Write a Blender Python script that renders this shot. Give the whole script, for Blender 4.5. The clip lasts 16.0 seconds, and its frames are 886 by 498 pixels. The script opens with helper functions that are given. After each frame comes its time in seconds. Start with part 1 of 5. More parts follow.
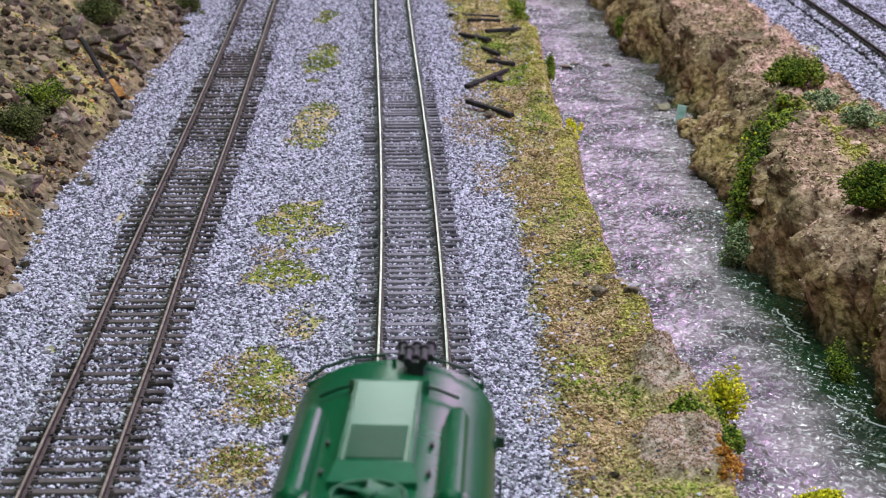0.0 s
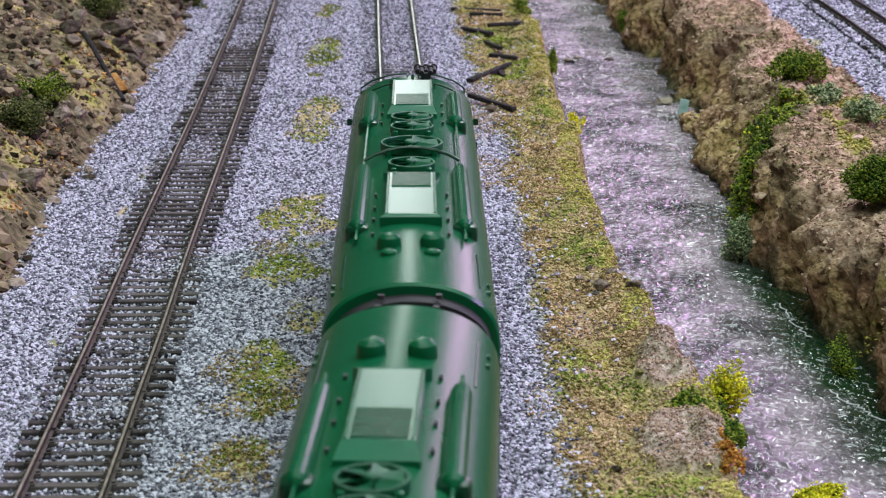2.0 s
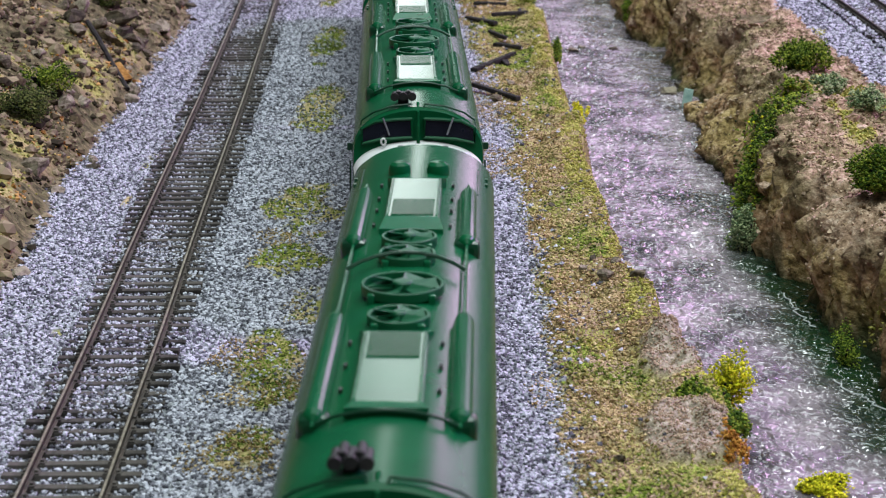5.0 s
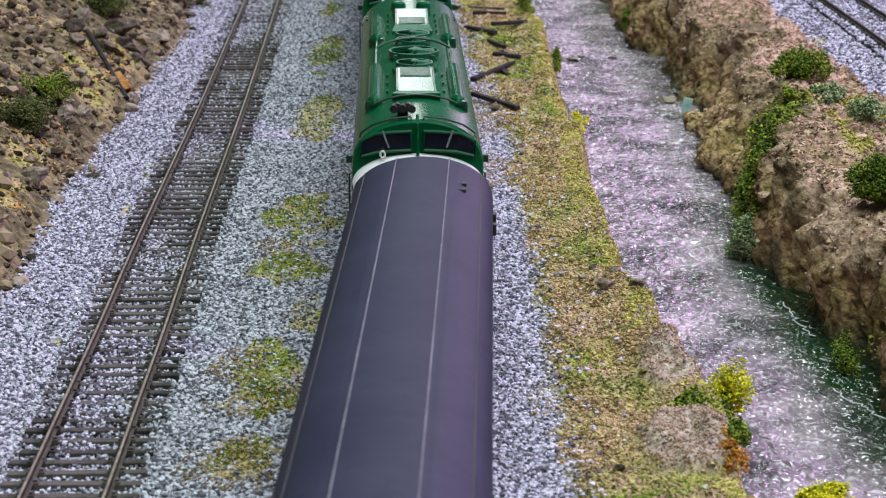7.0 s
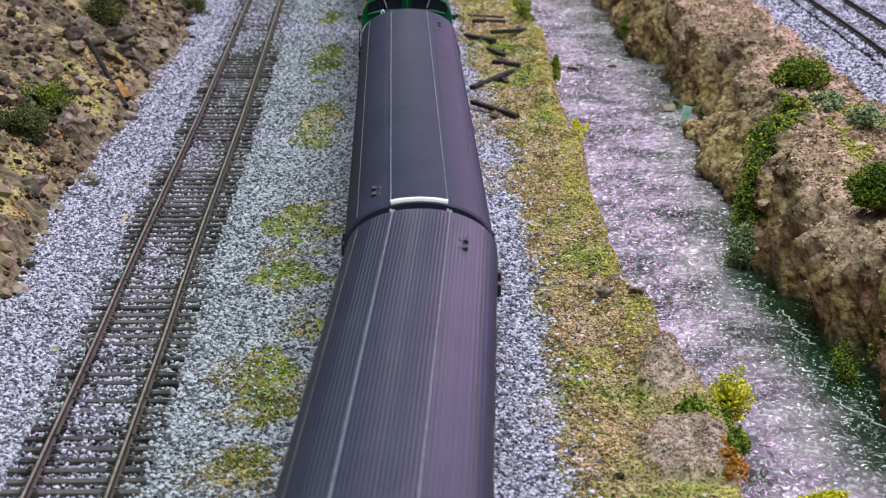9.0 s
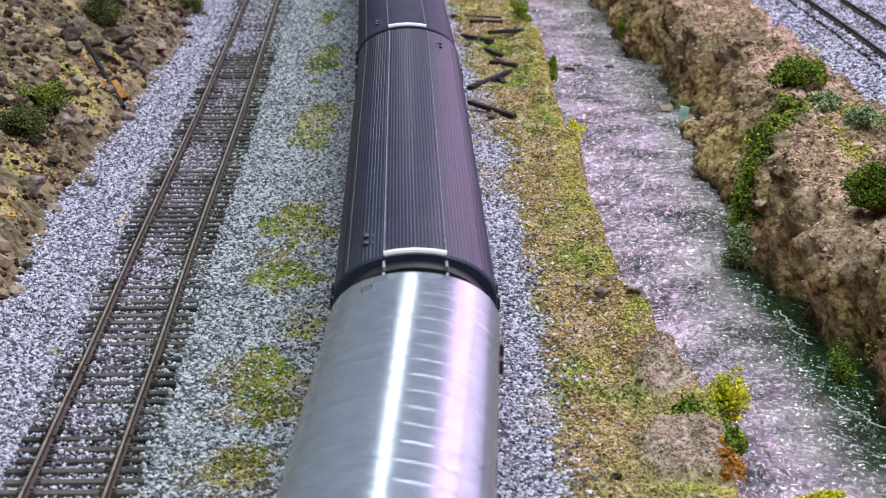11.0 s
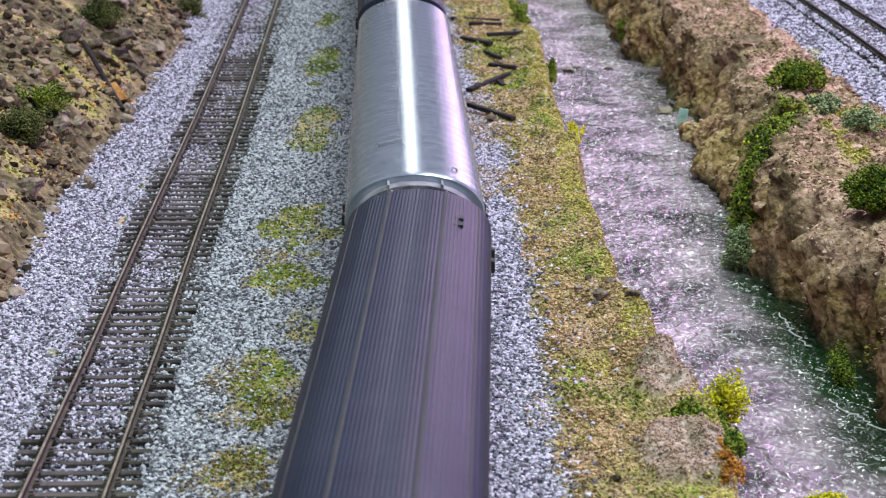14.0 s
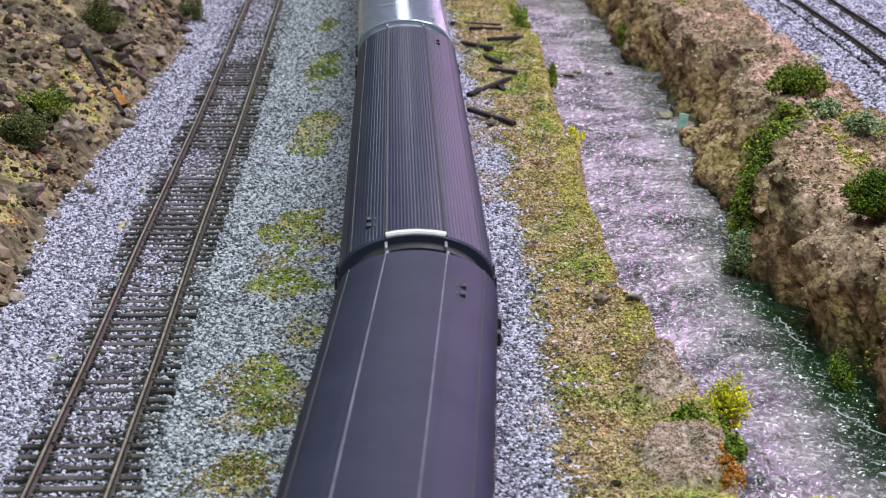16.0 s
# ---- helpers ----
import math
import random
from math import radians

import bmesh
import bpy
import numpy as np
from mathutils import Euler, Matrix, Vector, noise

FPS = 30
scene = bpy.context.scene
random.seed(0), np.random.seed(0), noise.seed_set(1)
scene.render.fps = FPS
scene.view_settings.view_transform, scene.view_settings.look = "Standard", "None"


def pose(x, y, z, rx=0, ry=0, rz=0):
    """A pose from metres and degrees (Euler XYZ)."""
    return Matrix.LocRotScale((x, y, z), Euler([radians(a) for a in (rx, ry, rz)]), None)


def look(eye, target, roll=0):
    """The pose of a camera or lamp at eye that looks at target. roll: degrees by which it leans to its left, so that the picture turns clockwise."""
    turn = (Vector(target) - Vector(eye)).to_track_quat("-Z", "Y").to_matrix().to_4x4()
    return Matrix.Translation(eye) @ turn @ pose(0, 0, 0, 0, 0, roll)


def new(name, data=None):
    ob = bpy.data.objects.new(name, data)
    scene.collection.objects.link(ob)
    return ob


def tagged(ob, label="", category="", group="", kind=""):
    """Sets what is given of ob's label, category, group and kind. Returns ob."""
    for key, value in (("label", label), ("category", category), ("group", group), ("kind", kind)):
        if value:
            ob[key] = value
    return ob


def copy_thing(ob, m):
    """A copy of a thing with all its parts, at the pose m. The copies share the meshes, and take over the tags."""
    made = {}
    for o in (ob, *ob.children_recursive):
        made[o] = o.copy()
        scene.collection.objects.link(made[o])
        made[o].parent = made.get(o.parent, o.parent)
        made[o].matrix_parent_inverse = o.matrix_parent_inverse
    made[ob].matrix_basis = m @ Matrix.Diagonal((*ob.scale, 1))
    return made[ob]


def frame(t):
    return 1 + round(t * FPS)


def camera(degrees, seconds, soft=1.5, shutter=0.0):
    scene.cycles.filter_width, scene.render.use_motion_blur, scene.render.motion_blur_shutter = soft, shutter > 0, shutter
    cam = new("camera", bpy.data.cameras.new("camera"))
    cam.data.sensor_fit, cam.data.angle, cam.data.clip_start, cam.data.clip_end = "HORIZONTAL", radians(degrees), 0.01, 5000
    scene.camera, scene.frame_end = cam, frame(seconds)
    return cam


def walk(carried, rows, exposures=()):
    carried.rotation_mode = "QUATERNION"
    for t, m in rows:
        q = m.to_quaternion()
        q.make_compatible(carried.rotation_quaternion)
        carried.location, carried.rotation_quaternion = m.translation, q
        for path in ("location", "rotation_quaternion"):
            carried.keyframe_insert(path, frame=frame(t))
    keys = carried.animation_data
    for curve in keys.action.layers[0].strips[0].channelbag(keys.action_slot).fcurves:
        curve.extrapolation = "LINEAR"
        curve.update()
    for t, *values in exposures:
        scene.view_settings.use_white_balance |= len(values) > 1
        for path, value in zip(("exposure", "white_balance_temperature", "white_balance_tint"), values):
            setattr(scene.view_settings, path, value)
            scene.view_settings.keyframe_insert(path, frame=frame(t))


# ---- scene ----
# HO scale model railway: 16.5 mm gauge, rail heads at z = 0, the main line runs along +y.
MM = 0.001
EYE = 0.1623
cam = camera(24.245, 16.0, soft=1.1)
cam.data.dof.use_dof = True
cam.data.dof.focus_distance = 0.60
cam.data.dof.aperture_fstop = 62.0
walk(cam, [
    (0.0, pose(0, 0, EYE, 74.664, 0, 0.000)),
    (1.0, pose(0, 0, EYE, 74.664, 0, 0.000)),
    (1.5, pose(0, 0, EYE, 74.664, 0, 0.022)),
    (2.0, pose(0, 0, EYE, 74.497, 0, 0.063)),
    (2.5, pose(0, 0, EYE, 74.417, 0, 0.104)),
    (3.0, pose(0, 0, EYE, 74.334, 0, 0.132)),
    (3.5, pose(0, 0, EYE, 74.271, 0, 0.157)),
    (4.0, pose(0, 0, EYE, 74.193, 0, 0.181)),
    (4.3, pose(0, 0, EYE, 74.162, 0, 0.185)),
    (5.3, pose(0, 0, EYE, 74.240, 0, 0.176)),
    (6.2, pose(0, 0, EYE, 74.373, 0, 0.160)),
    (6.5, pose(0, 0, EYE, 74.413, 0, 0.160)),
    (7.0, pose(0, 0, EYE, 74.460, 0, 0.165)),
    (7.5, pose(0, 0, EYE, 74.523, 0, 0.182)),
    (8.0, pose(0, 0, EYE, 74.570, 0, 0.192)),
    (8.5, pose(0, 0, EYE, 74.632, 0, 0.177)),
    (9.0, pose(0, 0, EYE, 74.687, 0, 0.149)),
    (10.2, pose(0, 0, EYE, 74.695, 0, 0.100)),
    (11.3, pose(0, 0, EYE, 74.695, 0, 0.066)),
    (11.5, pose(0, 0, EYE, 74.695, 0, 0.063)),
    (12.0, pose(0, 0, EYE, 74.782, 0, 0.047)),
    (12.5, pose(0, 0, EYE, 74.832, 0, 0.047)),
    (13.0, pose(0, 0, EYE, 74.832, 0, 0.047)),
    (13.5, pose(0, 0, EYE, 74.782, 0, 0.047)),
    (14.0, pose(0, 0, EYE, 74.758, 0, 0.047)),
    (14.5, pose(0, 0, EYE, 74.844, 0, 0.047)),
    (15.0, pose(0, 0, EYE, 74.868, 0, 0.047)),
    (15.5, pose(0, 0, EYE, 74.868, 0, 0.047)),
    (16.0, pose(0, 0, EYE, 74.892, 0, 0.058)),
], exposures=((0.0, 0.01), (4.2, 0.02), (6.5, 0.11), (9.2, 0.12), (12.5, 0.18), (14.5, 0.19), (16.0, 0.15)))

# ---- light: hall lamps overhead, a bright bank of lamps ahead, a violet stage lamp to the side ----
world = bpy.data.worlds.new("hall_light")
scene.world = world
world.use_nodes = True
world.node_tree.nodes["Background"].inputs["Color"].default_value = (0.78, 0.84, 1.0, 1)
world.node_tree.nodes["Background"].inputs["Strength"].default_value = 0.055


def hall_lamp(name, place, target, sx, sy, power, color):
    data = bpy.data.lights.new(name, "AREA")
    data.shape, data.size, data.size_y = "RECTANGLE", sx, sy
    data.energy, data.color = power, color
    ob = new(name, data)
    ob.matrix_world = look(place, target)
    return ob


hall_lamp("ceiling_lamp", (0.42, 0.0, 2.1), (0.1, 0.6, 0), 2.4, 2.0, 77, (0.80, 0.92, 0.92))
hall_lamp("lamp_bank", (-0.09, 3.7, 1.30), (0, 0.7, 0), 0.14, 1.9, 4, (0.93, 1.0, 1.0))
hall_lamp("wall_wash", (1.30, 3.5, 0.80), (0.05, 0.7, 0), 1.6, 1.0, 12, (0.95, 0.66, 1.0))
hall_lamp("magenta_lamp", (0.80, 3.40, 0.85), (0, 0.7, 0), 0.12, 1.0, 2.4, (1.0, 0.50, 0.97))
hall_lamp("far_ceiling_lamp", (0.55, 2.3, 2.2), (0.1, 0.6, 0), 0.8, 0.7, 30, (0.86, 0.94, 0.94))
hall_lamp("violet_stage_lamp", (1.20, 0.86, 1.06), (-0.02, 0.72, 0), 0.22, 0.22, 18.5, (0.74, 0.35, 1.0))

# ---- noise and mesh helpers ----


def vnoise(x, y, seed=0):
    """Smooth value noise, 0 to 1, on numpy arrays."""
    xi, yi = np.floor(x).astype(np.int64), np.floor(y).astype(np.int64)
    u, v = x - xi, y - yi
    u, v = u * u * (3 - 2 * u), v * v * (3 - 2 * v)

    def hashed(a, b):
        n = (a * 374761393 + b * 668265263 + seed * 974634541) & 0x7FFFFFFF
        n = ((n ^ (n >> 13)) * 1274126177) & 0x7FFFFFFF
        n = ((n ^ (n >> 15)) * 1103515245 + 12345) & 0x7FFFFFFF
        return (n >> 7) % 10007 / 10007.0

    a = hashed(xi, yi) * (1 - u) + hashed(xi + 1, yi) * u
    b = hashed(xi, yi + 1) * (1 - u) + hashed(xi + 1, yi + 1) * u
    return a * (1 - v) + b * v


def fbm(x, y, seed=0, octaves=4):
    s, amp, tot = 0, 1.0, 0
    for k in range(octaves):
        s, tot = s + amp * vnoise(x * 2 ** k, y * 2 ** k, seed + k * 17), tot + amp
        amp *= 0.5
    return s / tot


def smooth(a, b, x):
    t = np.clip((x - a) / (b - a), 0, 1)
    return t * t * (3 - 2 * t)


def mesh_np(name, verts, faces, mat, flat=True):
    """A mesh from arrays: all faces have the same number of corners."""
    me = bpy.data.meshes.new(name)
    verts, faces = np.asarray(verts, np.float32), np.asarray(faces, np.int32)
    n = faces.shape[1]
    me.vertices.add(len(verts))
    me.vertices.foreach_set("co", verts.ravel())
    me.loops.add(faces.size)
    me.loops.foreach_set("vertex_index", faces.ravel())
    me.polygons.add(len(faces))
    me.polygons.foreach_set("loop_start", np.arange(0, faces.size, n, dtype=np.int32))
    me.polygons.foreach_set("use_smooth", np.full(len(faces), not flat, dtype=bool))
    me.update(calc_edges=True)
    me.validate()
    me.materials.append(mat)
    return me


OCTA_V = np.array([(1, 0, 0), (-1, 0, 0), (0, 1, 0), (0, -1, 0), (0, 0, 1), (0, 0, -1)], float)
OCTA_F = np.array([(0, 2, 4), (2, 1, 4), (1, 3, 4), (3, 0, 4), (2, 0, 5), (1, 2, 5), (3, 1, 5), (0, 3, 5)])
GR = (1 + 5 ** 0.5) / 2
ICO_V = np.array([(-1, GR, 0), (1, GR, 0), (-1, -GR, 0), (1, -GR, 0), (0, -1, GR), (0, 1, GR), (0, -1, -GR), (0, 1, -GR),
                  (GR, 0, -1), (GR, 0, 1), (-GR, 0, -1), (-GR, 0, 1)]) / math.hypot(1, GR)
ICO_F = np.array([(0, 11, 5), (0, 5, 1), (0, 1, 7), (0, 7, 10), (0, 10, 11), (1, 5, 9), (5, 11, 4), (11, 10, 2), (10, 7, 6), (7, 1, 8),
                  (3, 9, 4), (3, 4, 2), (3, 2, 6), (3, 6, 8), (3, 8, 9), (4, 9, 5), (2, 4, 11), (6, 2, 10), (8, 6, 7), (9, 8, 1)])


def grains(name, pts, sizes, mat, rng, tv=OCTA_V, tf=OCTA_F, squash=0.75, jitter=0.35):
    """Many small crumbs in one mesh: each turned and dented by chance."""
    n = len(pts)
    v = np.repeat(tv[None], n, 0) * (1 + jitter * rng.uniform(-1, 1, (n, len(tv), 1)))
    v = v + jitter * 0.4 * rng.uniform(-1, 1, v.shape)
    q = rng.normal(size=(n, 4))
    q /= np.linalg.norm(q, axis=1, keepdims=True)
    w, x, y, z = q.T
    rot = np.stack([1 - 2 * (y * y + z * z), 2 * (x * y - z * w), 2 * (x * z + y * w), 2 * (x * y + z * w), 1 - 2 * (x * x + z * z),
                    2 * (y * z - x * w), 2 * (x * z - y * w), 2 * (y * z + x * w), 1 - 2 * (x * x + y * y)], 1).reshape(n, 3, 3)
    v = np.einsum("nij,nkj->nki", rot, v)
    v[:, :, 2] *= squash
    v = v * np.asarray(sizes)[:, None, None] + np.asarray(pts)[:, None, :]
    fc = tf[None] + (np.arange(n) * len(tv))[:, None, None]
    return mesh_np(name, v.reshape(-1, 3), fc.reshape(-1, 3), mat)


def bm_mesh(name, bm, mat, flat=False):
    me = bpy.data.meshes.new(name)
    bmesh.ops.recalc_face_normals(bm, faces=bm.faces)
    bm.to_mesh(me)
    bm.free()
    if not flat:
        me.polygons.foreach_set("use_smooth", np.ones(len(me.polygons), dtype=bool))
        me.set_sharp_from_angle(angle=radians(20))
    me.materials.append(mat)
    return me


def part(name, bm, mat, parent, label="", flat=False):
    me = bm if isinstance(bm, bpy.types.Mesh) else bm_mesh(name, bm, mat, flat)
    ob = new(name, me)
    ob.parent = parent
    return tagged(ob, label) if label else ob


def box(bm, x0, x1, y0, y1, z0, z1, bevel=0.0, taper=1.0):
    made = bmesh.ops.create_cube(bm, size=1)["verts"]
    for v in made:
        k = taper if v.co.z > 0 else 1.0
        v.co = ((x0 + x1) / 2 + v.co.x * (x1 - x0) * k, (y0 + y1) / 2 + v.co.y * (y1 - y0) * k, (z0 + z1) / 2 + v.co.z * (z1 - z0))
    if bevel:
        bmesh.ops.bevel(bm, geom=list({e for v in made for e in v.link_edges}), offset=bevel, segments=2, affect="EDGES", profile=0.5)
    return bm


def tube(bm, path, r, seg=8):
    """A round rod along the points of path."""
    path = [Vector(p) for p in path]
    rings = []
    for i, p in enumerate(path):
        d = (path[min(i + 1, len(path) - 1)] - path[max(i - 1, 0)]).normalized()
        a = d.orthogonal().normalized() if abs(d.z) > 0.9 else d.cross(Vector((0, 0, 1))).normalized()
        b = d.cross(a)
        rings.append([bm.verts.new(p + r * (math.cos(k * 2 * math.pi / seg) * a + math.sin(k * 2 * math.pi / seg) * b)) for k in range(seg)])
    for p, q in zip(rings, rings[1:]):
        for k in range(seg):
            bm.faces.new((p[k], p[(k + 1) % seg], q[(k + 1) % seg], q[k]))
    bm.faces.new(rings[0])
    bm.faces.new(rings[-1])
    return bm


def turned(bm, profile, cx, cy, seg=24, cap=True):
    """A body turned about the upright line at cx, cy: profile is (radius, z) from bottom to top."""
    rings = [[bm.verts.new((cx + r * math.cos(k * 2 * math.pi / seg), cy + r * math.sin(k * 2 * math.pi / seg), z)) for k in range(seg)]
             for r, z in profile]
    for p, q in zip(rings, rings[1:]):
        for k in range(seg):
            bm.faces.new((p[k], p[(k + 1) % seg], q[(k + 1) % seg], q[k]))
    if cap:
        bm.faces.new(rings[-1])
    return bm


def loft(bm, sections, cap=True):
    """A skin through open or closed sections, each a list of points."""
    rings = [[bm.verts.new(p) for p in s] for s in sections]
    n = len(rings[0])
    for p, q in zip(rings, rings[1:]):
        for k in range(n - 1):
            bm.faces.new((p[k], p[k + 1], q[k + 1], q[k]))
    if cap:
        bm.faces.new(rings[0])
        bm.faces.new(rings[-1])
    return bm


# ---- materials ----


def material(name, a, b, scale=900.0, rough=0.7, metal=0.0, bump=0.0, per="", spread=0.35, fine=6.0, coat=0.0, spec=0.5, mid=None):
    """Two colours mixed by noise at two scales; per: 'island' or 'object' varies the tone piece by piece."""
    m = bpy.data.materials.new(name)
    m.use_nodes = True
    nt = m.node_tree
    bsdf = nt.nodes["Principled BSDF"]
    link = nt.links.new
    tc = nt.nodes.new("ShaderNodeTexCoord")
    n1 = nt.nodes.new("ShaderNodeTexNoise")
    n1.inputs["Scale"].default_value, n1.inputs["Detail"].default_value = scale, 4
    n2 = nt.nodes.new("ShaderNodeTexNoise")
    n2.inputs["Scale"].default_value, n2.inputs["Detail"].default_value = scale * fine, 3
    link(tc.outputs["Object"], n1.inputs["Vector"])
    link(tc.outputs["Object"], n2.inputs["Vector"])
    mix = nt.nodes.new("ShaderNodeMath")
    mix.operation = "MULTIPLY_ADD"
    link(n2.outputs["Fac"], mix.inputs[0])
    mix.inputs[1].default_value = 0.6
    link(n1.outputs["Fac"], mix.inputs[2])
    ramp = nt.nodes.new("ShaderNodeValToRGB")
    ramp.color_ramp.elements[0].position, ramp.color_ramp.elements[1].position = 0.55, 1.05
    ramp.color_ramp.elements[0].color, ramp.color_ramp.elements[1].color = (*a, 1), (*b, 1)
    if mid:
        e = ramp.color_ramp.elements.new(0.8)
        e.color = (*mid, 1)
    last = mix.outputs[0]
    if per:
        if per == "island":
            geo = nt.nodes.new("ShaderNodeNewGeometry")
            rnd = geo.outputs["Random Per Island"]
        else:
            rnd = nt.nodes.new("ShaderNodeObjectInfo").outputs["Random"]
        add = nt.nodes.new("ShaderNodeMath")
        add.operation = "MULTIPLY_ADD"
        link(rnd, add.inputs[0])
        add.inputs[1].default_value = spread * 2
        link(last, add.inputs[2])
        sub = nt.nodes.new("ShaderNodeMath")
        sub.operation = "SUBTRACT"
        link(add.outputs[0], sub.inputs[0])
        sub.inputs[1].default_value = spread
        last = sub.outputs[0]
    link(last, ramp.inputs["Fac"])
    link(ramp.outputs["Color"], bsdf.inputs["Base Color"])
    bsdf.inputs["Roughness"].default_value, bsdf.inputs["Metallic"].default_value = rough, metal
    bsdf.inputs["Coat Weight"].default_value = coat
    bsdf.inputs["Coat Roughness"].default_value = 0.12
    bsdf.inputs["Specular IOR Level"].default_value = spec
    if bump:
        bp = nt.nodes.new("ShaderNodeBump")
        bp.inputs["Strength"].default_value, bp.inputs["Distance"].default_value = 0.7, bump
        link(mix.outputs[0], bp.inputs["Height"])
        link(bp.outputs["Normal"], bsdf.inputs["Normal"])
    return m


BALLAST = material("ballast_grey", (0.058, 0.057, 0.072), (0.54, 0.54, 0.61), 700, 0.75, per="island", spread=0.50, mid=(0.265, 0.265, 0.314))
TURF = material("turf_foam", (0.09, 0.07, 0.024), (0.54, 0.45, 0.22), 45, 0.95, per="island", spread=0.28, fine=9, mid=(0.36, 0.29, 0.11), spec=0.1)
VIVID_TURF = material("vivid_green_turf", (0.04, 0.065, 0.010), (0.30, 0.36, 0.07), 60, 0.95, per="island", spread=0.25, fine=9, mid=(0.115, 0.165, 0.022), spec=0.1)
LIME_TURF = material("lime_moss", (0.14, 0.14, 0.02), (0.50, 0.46, 0.14), 60, 0.95, per="island", spread=0.25, fine=9, mid=(0.33, 0.30, 0.07), spec=0.1)
RUST_TURF = material("ochre_dust", (0.13, 0.085, 0.036), (0.50, 0.37, 0.20), 60, 0.95, per="island", spread=0.28, fine=9, mid=(0.31, 0.225, 0.095), spec=0.1)
GREEN_TURF = material("green_turf_foam", (0.07, 0.075, 0.018), (0.42, 0.39, 0.14), 45, 0.95, per="island", spread=0.24, fine=9, mid=(0.26, 0.23, 0.07), spec=0.1)
BANK_CRUMB = material("dark_soil_crumbs", (0.024, 0.019, 0.011), (0.27, 0.215, 0.135), 80, 0.95, per="island", spread=0.45, fine=10, mid=(0.10, 0.071, 0.042), spec=0.15)
CRUMB = material("dirt_crumbs", (0.13, 0.086, 0.052), (0.52, 0.39, 0.28), 25, 0.95, per="island", spread=0.26, fine=10, mid=(0.31, 0.215, 0.135), spec=0.15)
OCHRE = material("ochre_clay_crumbs", (0.13, 0.055, 0.015), (0.50, 0.30, 0.11), 80, 0.95, per="island", spread=0.4, fine=10, mid=(0.30, 0.15, 0.04), spec=0.1)
STONE = material("bank_stone", (0.05, 0.041, 0.030), (0.30, 0.255, 0.19), 2.2, 0.9, per="object", spread=0.25, mid=(0.135, 0.108, 0.074), spec=0.2)
TIE = material("brown_tie", (0.017, 0.014, 0.013), (0.095, 0.082, 0.074), 150, 0.85, bump=0.0002, per="object", spread=0.2, spec=0.25)
RAIL_SIDE = material("rusty_rail", (0.012, 0.009, 0.007), (0.055, 0.036, 0.024), 500, 0.7, 0.1)
RAIL_TOP = material("polished_rail", (0.42, 0.45, 0.38), (0.68, 0.72, 0.62), 300, 0.30, 1.0)
RAIL_DULL = material("dull_rail", (0.14, 0.118, 0.09), (0.42, 0.36, 0.29), 300, 0.36, 0.35)
GREY_TIE = material("grey_tie", (0.04, 0.038, 0.042), (0.20, 0.19, 0.205), 150, 0.85, bump=0.0002, per="object", spread=0.2, spec=0.25)
CHARRED = material("charred_wood", (0.008, 0.007, 0.008), (0.04, 0.035, 0.032), 500, 0.85, bump=0.0003, spec=0.2)
GREEN = material("green_enamel", (0.003, 0.072, 0.026), (0.004, 0.088, 0.032), 40, 0.25, spec=0.15)
SATIN_GREEN = material("satin_green_paint", (0.003, 0.066, 0.025), (0.005, 0.086, 0.034), 60, 0.42, spec=0.3)
DARK_GREEN = material("dark_green_plastic", (0.002, 0.030, 0.013), (0.003, 0.046, 0.019), 90, 0.3, spec=0.45)
HATCH = material("green_hatch_gloss", (0.004, 0.085, 0.034), (0.007, 0.11, 0.045), 60, 0.24, coat=0.06, spec=0.42)
GLASS = material("dark_window", (0.008, 0.009, 0.016), (0.016, 0.018, 0.030), 60, 0.06, coat=0.5)
WHITE = material("white_paint", (0.74, 0.74, 0.74), (0.84, 0.83, 0.82), 100, 0.4)
BLACK_ROOF = material("dark_roof_paint", (0.023, 0.025, 0.044), (0.034, 0.036, 0.059), 50, 0.55, spec=0.08)
RIDGE = material("dark_roof_ridge", (0.07, 0.07, 0.085), (0.26, 0.26, 0.29), 120, 0.5)
CLAY = material("sandy_clay", (0.14, 0.09, 0.06), (0.58, 0.43, 0.32), 2.2, 0.95, per="object", spread=0.2, mid=(0.36, 0.24, 0.16), spec=0.15)
RIB_ROOF = material("ribbed_roof_paint", (0.021, 0.025, 0.044), (0.032, 0.037, 0.060), 50, 0.42, spec=0.12)
LINE_GREY = material("worn_grey_ridge", (0.10, 0.10, 0.12), (0.34, 0.34, 0.37), 300, 0.45, 0.2)
BLACK = material("black_plastic", (0.008, 0.008, 0.009), (0.022, 0.021, 0.022), 200, 0.55)
SIDE_PAINT = material("coach_side_paint", (0.03, 0.028, 0.04), (0.05, 0.045, 0.06), 60, 0.4)
WINDOW = material("coach_window", (0.01, 0.011, 0.015), (0.02, 0.02, 0.025), 60, 0.1)
STEEL = material("truck_metal", (0.03, 0.03, 0.032), (0.09, 0.085, 0.08), 300, 0.5, 0.4)
TEAL = material("faded_teal", (0.16, 0.30, 0.27), (0.40, 0.55, 0.50), 250, 0.7)
FOAM = material("white_water_edge", (0.6, 0.62, 0.62), (0.85, 0.87, 0.87), 400, 0.3)
BUSH_GREEN = material("bush_foam_green", (0.03, 0.065, 0.01), (0.26, 0.32, 0.04), 120, 0.95, per="island", spread=0.35, mid=(0.11, 0.17, 0.02), spec=0.1)
BUSH_YELLOW = material("bush_foam_yellow", (0.22, 0.24, 0.01), (0.80, 0.74, 0.04), 120, 0.9, per="island", spread=0.35, mid=(0.55, 0.54, 0.02), spec=0.1)
